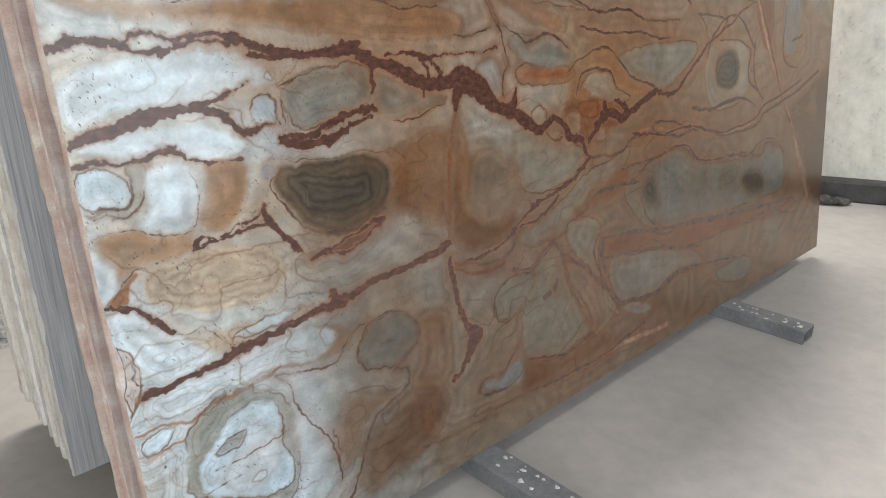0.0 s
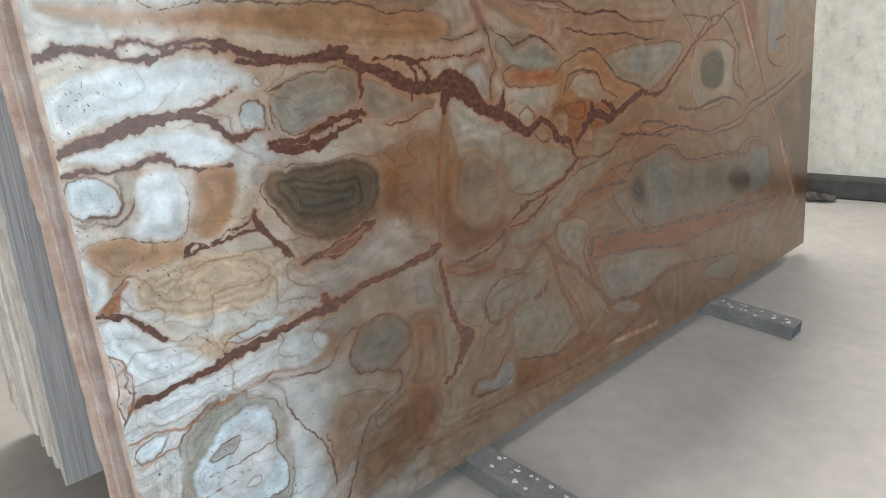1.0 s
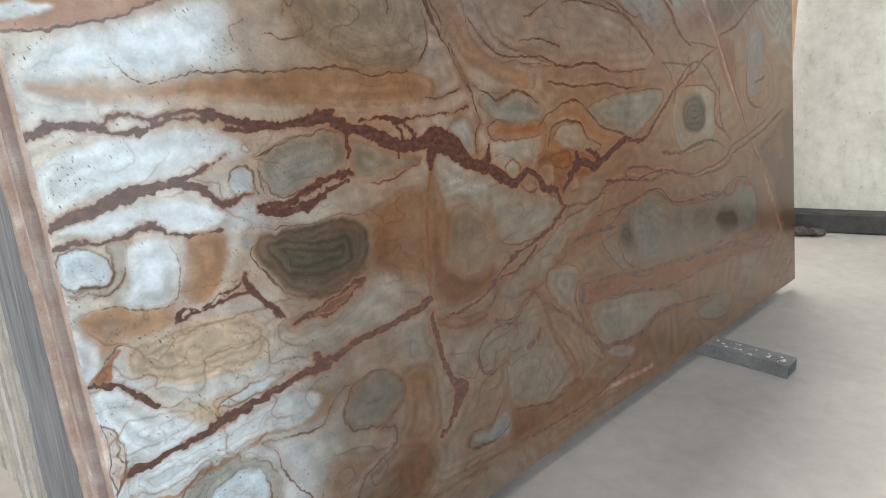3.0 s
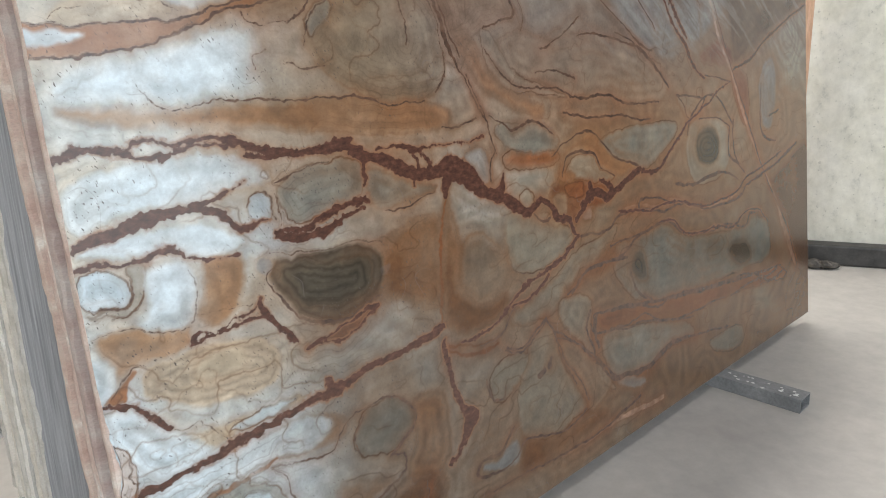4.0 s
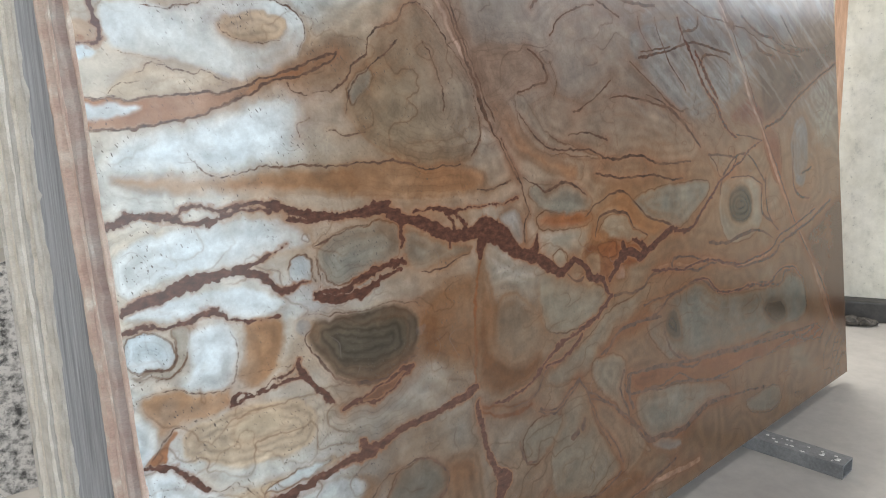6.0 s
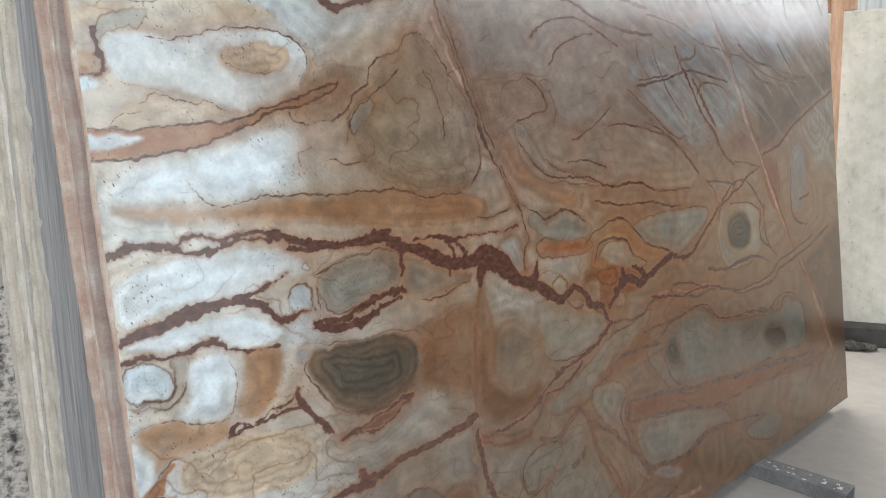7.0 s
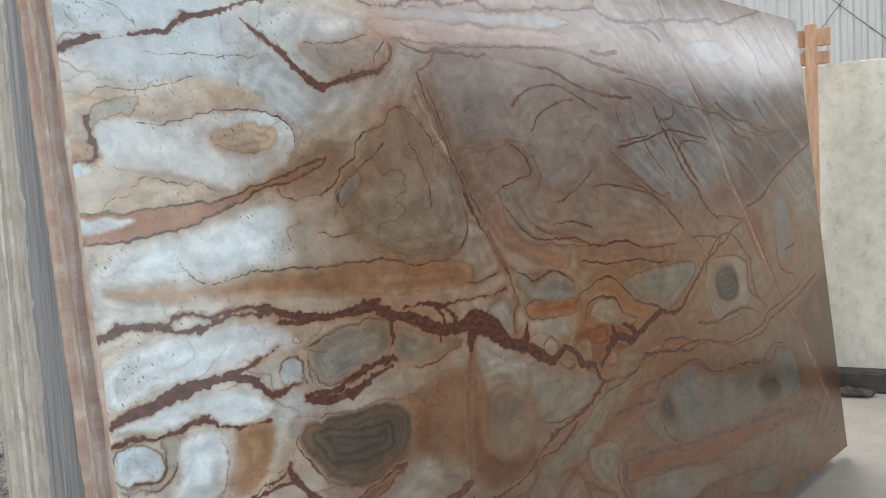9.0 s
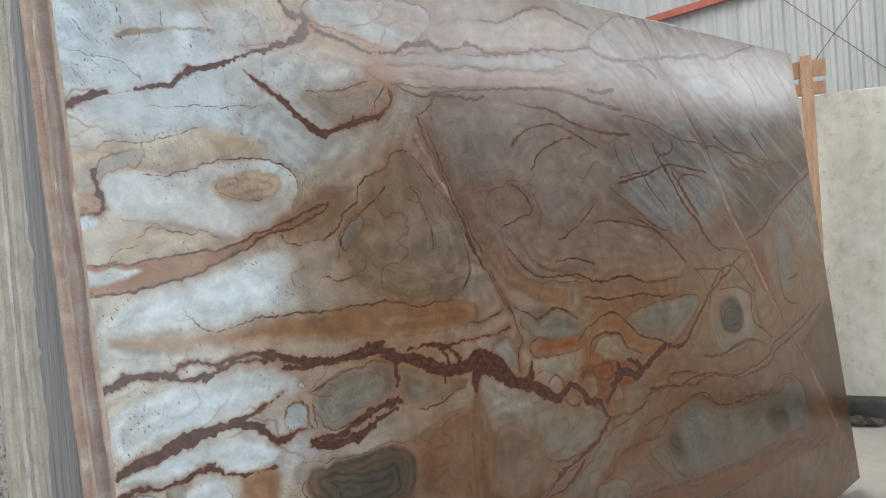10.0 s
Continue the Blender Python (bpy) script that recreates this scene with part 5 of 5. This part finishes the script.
vein([(2.9, 55.6, 1.9), (1.9, 51.9, 2.5), (3.3, 50.3, 2)], "brown")
vein([(10.6, 57.8, 1.5), (13.4, 56.8, 1.5), (15.8, 57.3, 1.6), (19.1, 53.3, 1.6), (21.1, 51.9, 1.1)], "brown")
vein([(0.4, 77.2, 0.9), (4.3, 77.6, 1.8), (7.7, 77, 1.8), (11.9, 75, 1.9), (16.7, 74.4, 1.5)], "brown")
vein([(1.6, 66.6, 1.9), (3.7, 68.5, 2.3), (6.3, 70.2, 2.8), (7.7, 70.3, 1.9)], "brown")
vein([(3.8, 65.6, 1.9), (4.8, 68, 2.4), (7.1, 69.6, 1.9)], "orange")
vein([(83.1, 9.9, 1.6), (98.5, 9.9, 2.5), (115.6, 7.7, 3.5), (132, 7.3, 2.8), (144, 8.6, 3.8), (156.8, 11, 3)], "brown")
vein([(115.5, 7, 3.5), (129.1, 6.9, 4.6), (144, 7.7, 7.7), (170.7, 5.3, 8.3)], "pink")
vein([(61.9, 11, 2.2), (71, 9.1, 1.5), (85.1, 9, 1.6)], "brown")
vein([(67, 23.8, 4.3), (65.7, 19.9, 5), (65.3, 14, 4.4)], "orange")
vein([(65.1, 23.1, 2.1), (65.3, 15.5, 2.2)], "brown")
vein([(86.7, 49.4, 2.9), (94.9, 49.5, 2.9), (99.6, 55, 2.9), (107.4, 56.2, 2.3)], "brown")
vein([(87.9, 40.2, 2.9), (88.5, 35.5, 3.7), (92.5, 32.9, 3), (94.8, 35.7, 2.3)], "brown")
vein([(108.3, 33.9, 8), (110.8, 35.1, 8.9)], "dark")
vein([(112.8, 35.5, 6.5), (113.8, 37.1, 5.7)], "dark")
vein([(18, 84.6, 1.5), (18.9, 81.8, 2), (18.3, 78.3, 1.5), (17.1, 75, 1.5)], "brown")
vein([(8.1, 85.1, 1), (8.7, 82.8, 1.9), (7, 81.1, 1.9), (4.6, 80.6, 2.4), (1.3, 82.3, 1.4)], "dark")
vein([(10.7, 83.3, 1), (8.3, 80, 1.4), (4.4, 79.3, 1.4)], "dark")
vein([(34.1, 80.8, 1.6), (32.6, 79.2, 2.2), (34.9, 75.6, 2.8), (38.3, 70.6, 4.5), (44, 67.6, 4.7), (51.2, 67.6, 4.2), (58.2, 70.2, 2.5)], "dark")
vein([(34, 84.4, 1.1), (41.5, 83.2, 2.3), (48.3, 82.6, 2.3), (54.1, 83.1, 2.4), (60.8, 80.9, 1.2)], "brown")
vein([(17.8, 76.3, 1), (24.4, 76.1, 1), (29, 75.7, 1.1)], "brown")
vein([(37.1, 97.4, 2.7), (43.7, 98.7, 1.7), (49.4, 100.2, 1.1)], "brown")
vein([(37.2, 89.3, 1.6), (37.2, 93.6, 1.6), (36.6, 95.3, 1.6)], "brown")
vein([(31.1, 93.5, 1.1), (32.6, 95.6, 1.6), (34.7, 96.2, 1.6), (36.2, 94.6, 1.6), (36.1, 90.4, 1.1)], "brown")
vein([(62.5, 87.5, 1.8), (69, 87.6, 2.5), (72.6, 88.7, 1.9), (77.1, 89.6, 1.3)], "dark")
vein([(135.8, 43.5, 3.4), (134, 40.6, 3.3), (136.2, 34.8, 3.4)], "brown")
vein([(162.2, 43.7, 1.8), (168.5, 39.2, 2.8)], "brown")
vein([(123.3, 53.6, 3.2), (127.5, 55, 4), (131.9, 58.1, 3.3), (140.5, 58.7, 3.4), (153.9, 57.4, 3.5)], "brown")
vein([(155.1, 53.6, 2.6), (157.5, 46.7, 3.6), (163.6, 41.4, 2.7)], "brown")
vein([(222, 27.3, 2.2), (246.9, 28.6, 4.6), (260.1, 24.7, 4.7), (274.8, 27.3, 2.4)], "brown")

for order in (0, 1, 2):
    for k, (kind, points, name, soft) in enumerate(STROKES):
        if kind == order:
            if kind == 0:
                draw_cell(points, name, soft, k)
            else:
                draw_vein(points, name, k)


def spread(seeds):
    """Distance from every spot to the nearest drawn line, by jump flooding."""
    sx, sy = np.where(seeds, GU, 99.0), np.where(seeds, GV, 99.0)
    best = np.where(seeds, 0.0, 99.0)
    hop = 256
    while hop >= 1:
        for di in (-hop, 0, hop):
            for dj in (-hop, 0, hop):
                if di == 0 and dj == 0:
                    continue
                a = (slice(max(di, 0), LINES + min(di, 0)), slice(max(dj, 0), COLS + min(dj, 0)))
                b = (slice(max(-di, 0), LINES + min(-di, 0)), slice(max(-dj, 0), COLS + min(-dj, 0)))
                d = np.hypot(GU[a] - sx[b], GV[a] - sy[b])
                nearer = d < best[a]
                best[a] = np.where(nearer, d, best[a])
                sx[a] = np.where(nearer, sx[b], sx[a])
                sy[a] = np.where(nearer, sy[b], sy[a])
        hop //= 2
    return best


# growth bands that follow every line in parallel, strong in some places and lost in others
gap = spread(SEEDS)
RING_PHASE = gap * 520 + 13 * layered(WU, WV, 5, 400, 4)
broad = 0.5 + 0.5 * np.sin(gap * 210 + 6 * layered(WU, WV, 4, 410, 3))
place = np.clip(layered(WU, WV, 4.5, 420, 4) * 4.5 - 2.1, 0, 1) * np.exp(-gap / 0.09)
RING_PLACE = 0.3 * place * np.clip(1.1 - 2.0 * far, 0.06, 1)
FACE *= (1 - 0.16 * np.clip(1.0 - 0.9 * far, 0.1, 1) * (broad - 0.4) * np.clip(layered(WU, WV, 3, 430, 3) * 3 - 1, 0, 1))[..., None]
stain = np.clip(layered(WU, WV * 1.5, 6, 440, 5, 0.6) * 3.2 - 1.55, 0, 1) * (0.3 + 0.3 * broad) * (0.3 + 0.5 * np.clip(GU, 0, 1))
FACE = FACE * (1 - stain[..., None]) + (tone("tan") * 0.95) * stain[..., None]

# wandering iron lines, like the contours of a map, broken here and there
for scale, levels, seed, strength in ((2.6, 9, 500, 0.34), (5.0, 4, 520, 0.16)):
    height = layered(WU + 0.12 * layered(WU, WV, 6, seed + 5, 3), WV * 1.5, scale, seed, 4, 0.55) * levels
    off = np.abs(height - np.round(height))
    slope = np.hypot(np.gradient(height, axis=0) / (HIGH / LINES), np.gradient(height, axis=1) / np.gradient(us)[None, :]) + 1e-6
    off = off / slope
    mark = (1 - step(off, 0.0006, 0.0024)) * np.clip(layered(WU, WV, 6, seed + 9, 3) * 4.5 - 2.15, 0, 1) * strength
    glow = np.exp(-off / 0.006) * np.clip(layered(WU, WV, 6, seed + 9, 3) * 4.5 - 2.15, 0, 1) * strength * 0.5
    FACE = FACE * (1 - glow[..., None]) + tone("ochre") * glow[..., None]
    FACE = FACE * (1 - mark[..., None]) + tone("brown") * mark[..., None]
# streaks that run slanting through the upper far part
along, across = 0.83 * WU - 0.55 * WV, 0.55 * WU + 0.83 * WV
bent = across + 0.05 * layered(WU, WV, 3.5, 560, 3)
streak = layered(along * 5, bent * 46, 1.0, 570, 4, 0.6)
zone = step(GU, 1.25, 1.75) * step(GV, 1.0, 1.35)
for lo, hi, amount, colour in ((0.56, 0.7, 0.34, (0.46, 0.47, 0.47)), (0.44, 0.3, 0.45, (0.25, 0.185, 0.155))):
    m = (step((streak - lo) * np.sign(hi - lo), 0.0, abs(hi - lo)) * zone * amount)[..., None]
    FACE = FACE * (1 - m) + np.array(colour) * m
PITTED = np.clip(1.15 - 0.62 * GU, 0.08, 1)
FACE *= (1 + 0.3 * (layered(WU, WV, 38, 330, 3, 0.6) - 0.5) * np.clip(1.2 - far, 0.3, 1))[..., None]
# contrast of the whole stone
FACE = np.clip(FACE, 0.01, 0.85)
FACE = 0.6 * (FACE / 0.6) ** 1.75
# warmer tone beyond the near end, which has the sky's blue sheen painted in
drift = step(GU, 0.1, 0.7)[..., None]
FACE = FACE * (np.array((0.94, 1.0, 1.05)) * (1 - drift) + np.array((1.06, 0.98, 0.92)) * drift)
# bluish white near end, deeper middle and foot: daylight falloff put into the colour
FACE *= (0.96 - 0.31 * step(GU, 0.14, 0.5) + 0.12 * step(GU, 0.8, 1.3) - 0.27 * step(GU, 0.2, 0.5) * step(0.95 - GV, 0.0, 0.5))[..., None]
# greyer in the upper far part
grey_zone = (0.42 * step(GV, 0.95, 1.3) * step(GU, 0.55, 0.9))[..., None]
FACE = FACE * (1 - grey_zone) + FACE.mean(axis=2, keepdims=True) * np.array((1.03, 0.99, 0.98)) * grey_zone
# a paler band along the top, with reflected daylight painted into the stone
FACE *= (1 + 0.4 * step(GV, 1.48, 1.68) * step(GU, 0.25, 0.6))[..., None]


def polished_face():
    me = bpy.data.meshes.new("polished_face")
    count = COLS * LINES
    inset = 0.004
    co = np.zeros((count, 3), np.float32)
    # the near edge is chipped unevenly
    chip = 0.003 + 0.006 * np.clip(layered(GV * 0 + 3.3, GV, 14, 350, 4) - 0.35, 0, 1)
    chip = chip + 0.02 * np.exp(-((GV - 0.56) / 0.05) ** 2) * layered(GV * 0 + 1.1, GV, 60, 351, 2)
    co[:, 0] = (GU + chip * np.exp(-GU / 0.012) - 0.003 * (GU > WIDE - 0.001)).ravel()
    co[:, 1] = (0.003 + GV * (HIGH - 0.006) / HIGH).ravel()
    me.vertices.add(count)
    me.vertices.foreach_set("co", co.ravel())
    i = (np.arange(LINES - 1)[:, None] * COLS + np.arange(COLS - 1)[None, :]).ravel()
    quads = np.stack([i, i + 1, i + COLS + 1, i + COLS], 1).astype(np.int32)
    me.loops.add(quads.size)
    me.loops.foreach_set("vertex_index", quads.ravel())
    me.polygons.add(len(quads))
    me.polygons.foreach_set("loop_start", np.arange(0, quads.size, 4, dtype=np.int32))
    me.update()
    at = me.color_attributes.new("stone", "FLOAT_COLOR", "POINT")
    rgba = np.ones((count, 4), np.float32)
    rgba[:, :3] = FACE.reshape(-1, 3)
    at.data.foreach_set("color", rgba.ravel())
    for name, values in (("crack", CRACK), ("seam", SEAM), ("ring_phase", RING_PHASE), ("ring_place", RING_PLACE), ("pitted", PITTED)):
        me.attributes.new(name, "FLOAT", "POINT").data.foreach_set("value", values.astype(np.float32).ravel())
    me.materials.append(STONE)
    return new("polished_face", me)


hero = mesh_object("stone_slab", slab_body(0.0, WIDE, 0.0, HIGH, -0.03, -0.002, 3), EDGE_PINK)
hero.matrix_basis = LEANING
tagged(hero, "polished blue-grey and tan quartzite slab with rust-brown veins", "stone slab", "slabs of the front pack", "thing")
face = polished_face()
face.parent = hero
face["label"] = "polished veined quartzite face"

# the slabs behind it, set in pairs with slots between
n, rand = -0.034, random.Random(8)
for k in range(5):
    thick = rand.uniform(0.023, 0.026)
    du, dv = rand.uniform(-0.006, 0.01), rand.uniform(-0.06, 0.0)
    ob = mesh_object("stone_slab", slab_body(du, WIDE - rand.uniform(0.02, 0.12), 0.0, HIGH - 0.02 + dv, n - thick, n, 20 + k, 0.009), EDGE_PINK)
    ob.matrix_basis = LEANING
    tagged(ob, "rough pinkish raw edge of a quartzite slab in the front pack", "stone slab", "slabs of the front pack", "thing")
    n -= thick + (0.021 if k in (0, 2) else 0.005)

# the rear pack leans the other way, towards the front one
REAR = radians(-4.3)
REAR_LEANING = Matrix(((1, 0, 0, 0), (0, math.sin(REAR), -math.cos(REAR), 0.585), (0, math.cos(REAR), math.sin(REAR), BEAM_TOP + 0.035), (0, 0, 0, 1)))
n = 0.0
for k in range(14):
    thick = rand.uniform(0.024, 0.029)
    du = rand.uniform(-0.007, 0.007) - 0.003 * (k % 3)
    body = slab_body(du, 2.7 + rand.uniform(-0.05, 0.05), 0.0, 1.95 + rand.uniform(-0.1, 0.05), n - thick, n, 50 + k, 0.011)
    ob = mesh_object("stone_slab", body, EDGE_CREAM if k else [EDGE_CREAM, SAWN])
    if k == 0:
        for f in ob.data.polygons:
            if len(f.vertices) > 4:
                f.material_index = 1
    ob.matrix_basis = REAR_LEANING
    tagged(ob, "cream raw-edged stone slab leaning in the rear pack" if k else "grey sawn stone slab at the front of the rear pack", "stone slab", "slabs of the rear pack", "thing")
    n -= thick + (0.022 if k in (1, 4, 8) else 0.004)


# ---- the beams under the packs ----
def tube(x0, x1, y0, y1, z0, z1, wall=0.004):
    """A rectangular hollow section with open ends, lying along y."""
    bm = bmesh.new()
    loops = []
    for y in (y0, y1):
        for o in (0.0, wall):
            loops.append([bm.verts.new((x, y, z)) for x, z in ((x0 + o, z0 + o), (x1 - o, z0 + o), (x1 - o, z1 - o), (x0 + o, z1 - o))])
    a, b, c, d = loops
    for i in range(4):
        j = (i + 1) % 4
        bm.faces.new((a[i], a[j], c[j], c[i]))
        bm.faces.new((b[i], d[i], d[j], b[j]))
        bm.faces.new((a[i], b[i], b[j], a[j]))
        bm.faces.new((c[i], c[j], d[j], d[i]))
    return bm


def splash(parent, x0, x1, y0, y1, z, count, seed):
    """Dried white paint drops on top of a beam."""
    r = random.Random(seed)
    for k in range(count):
        bm = bmesh.new()
        size = r.uniform(0.0015, 0.006)
        ring = [bm.verts.new((math.cos(a) * size * r.uniform(0.5, 1.3), math.sin(a) * size * r.uniform(0.7, 1.7), 0.0012)) for a in [i * math.tau / 9 for i in range(9)]]
        foot = [bm.verts.new((v.co.x * 1.15, v.co.y * 1.15, 0)) for v in ring]
        bm.faces.new(ring)
        for i in range(9):
            bm.faces.new((ring[i], foot[i], foot[(i + 1) % 9], ring[(i + 1) % 9]))
        ob = part("paint_drop", bm, PAINT_SPLASH, parent)
        ob.location = (r.uniform(x0, x1), r.uniform(y0, y1), z)


for x0, x1, y0, seed in ((0.77, 0.857, -0.36, 1), (2.09, 2.176, -0.302, 2)):
    beam = tagged(mesh_object("support_beam", tube(x0, x1, y0, 1.35, 0, BEAM_TOP), STEEL), "grey painted hollow steel beam with white splashes under the slabs", "beam", "support beams", "thing")
    splash(beam, x0 + 0.01, x1 - 0.01, y0 + 0.02, -0.02, BEAM_TOP + 0.0002, 18, seed)

# ---- the second stack, before the metal wall ----
FOOT = Vector((3.988, 0.316, 0.0))
ALONG = Vector((0.38, -0.925, 0.0)).normalized()
OUT = Vector((-0.925, -0.38, 0.0)).normalized()


def stack_frame(lean, back, lift):
    a = radians(lean)
    up = Vector((0, 0, 1)) * math.cos(a) - OUT * math.sin(a)
    face_n = OUT * math.cos(a) + Vector((0, 0, 1)) * math.sin(a)
    m = Matrix((ALONG, up, face_n)).transposed().to_4x4()
    m.translation = FOOT - OUT * back + Vector((0, 0, lift))
    return m


n = 0.0
for k in range(5):
    body = slab_body(-0.75 + 0.02 * k, 2.4, 0.0, 1.79 - 0.015 * k, n - 0.03, n, 90 + k, 0.01)
    ob = mesh_object("stone_slab", body, MOTTLED)
    ob.matrix_basis = stack_frame(5.5, 0.1, 0.12)
    tagged(ob, "pale mottled unpolished stone slab leaning before the metal wall", "stone slab", "slabs of the far stack", "thing")
    n -= 0.033

rail = mesh_object("rail_beam", box(bmesh.new(), -1.2, 2.6, -0.09, 0.09, 0, 0.12, 0.012), DARK_STEEL)
m = Matrix((ALONG, -OUT, Vector((0, 0, 1)))).transposed().to_4x4()
m.translation = FOOT - OUT * 0.09
rail.matrix_basis = m
tagged(rail, "dark steel beam on the floor under the far stack", "beam", kind="thing")


def rubble(seed, size):
    bm = bmesh.new()
    bmesh.ops.create_icosphere(bm, subdivisions=2, radius=size)
    for v in bm.verts:
        k = 1 + 0.5 * noise.noise(v.co * (1.4 / size) + Vector((seed, 0, 0)))
        v.co = Vector((v.co.x * k * 1.3, v.co.y * k, v.co.z * k * 0.7))
    low = min(v.co.z for v in bm.verts)
    for v in bm.verts:
        v.co.z -= low
    return bm


r = random.Random(4)
for k in range(16):
    ob = mesh_object("rubble_piece", rubble(k, r.uniform(0.012, 0.035)), RUBBLE)
    spot = FOOT + OUT * r.uniform(0.03, 0.1) + ALONG * r.uniform(-0.16, 0.1)
    ob.location = (spot.x, spot.y, 0)
    ob.rotation_euler = (0, 0, r.uniform(0, 6))
    tagged(ob, "dark broken stone chip on the floor by the rail", "rubble", "rubble by the rail")

# timber trestle that holds the far stack
trestle = new("timber_trestle")
trestle.location = (3.925, 0.458, 0)
trestle.rotation_euler = (0, 0, math.atan2(ALONG.y, ALONG.x))
tagged(trestle, "orange-brown timber trestle with boards nailed across its top", "trestle")
part("post", box(bmesh.new(), -0.03, 0.03, -0.025, 0.025, 0, 2.09, 0.004), TIMBER, trestle)
part("board", box(bmesh.new(), -0.075, 0.1, 0.027, 0.055, 1.975, 2.07, 0.004), TIMBER, trestle)
part("board", box(bmesh.new(), -0.06, 0.095, 0.027, 0.055, 1.875, 1.945, 0.004), TIMBER, trestle)
part("rear_post", box(bmesh.new(), -0.015, 0.035, 0.057, 0.11, 0, 2.02, 0.004), TIMBER, trestle)

# speckled granite offcut behind the rear pack
frame_m = Matrix(((1, 0, 0, 0), (0, math.sin(LEAN), -math.cos(LEAN), 1.66), (0, math.cos(LEAN), math.sin(LEAN), 0.0), (0, 0, 0, 1)))
ob = mesh_object("granite_slab", slab_body(-1.6, 1.0, 0.0, 0.82, -0.03, 0.0, 130, 0.006), GRANITE)
ob.matrix_basis = frame_m
tagged(ob, "low black and white speckled granite slab standing behind the rear pack", "stone slab", kind="thing")
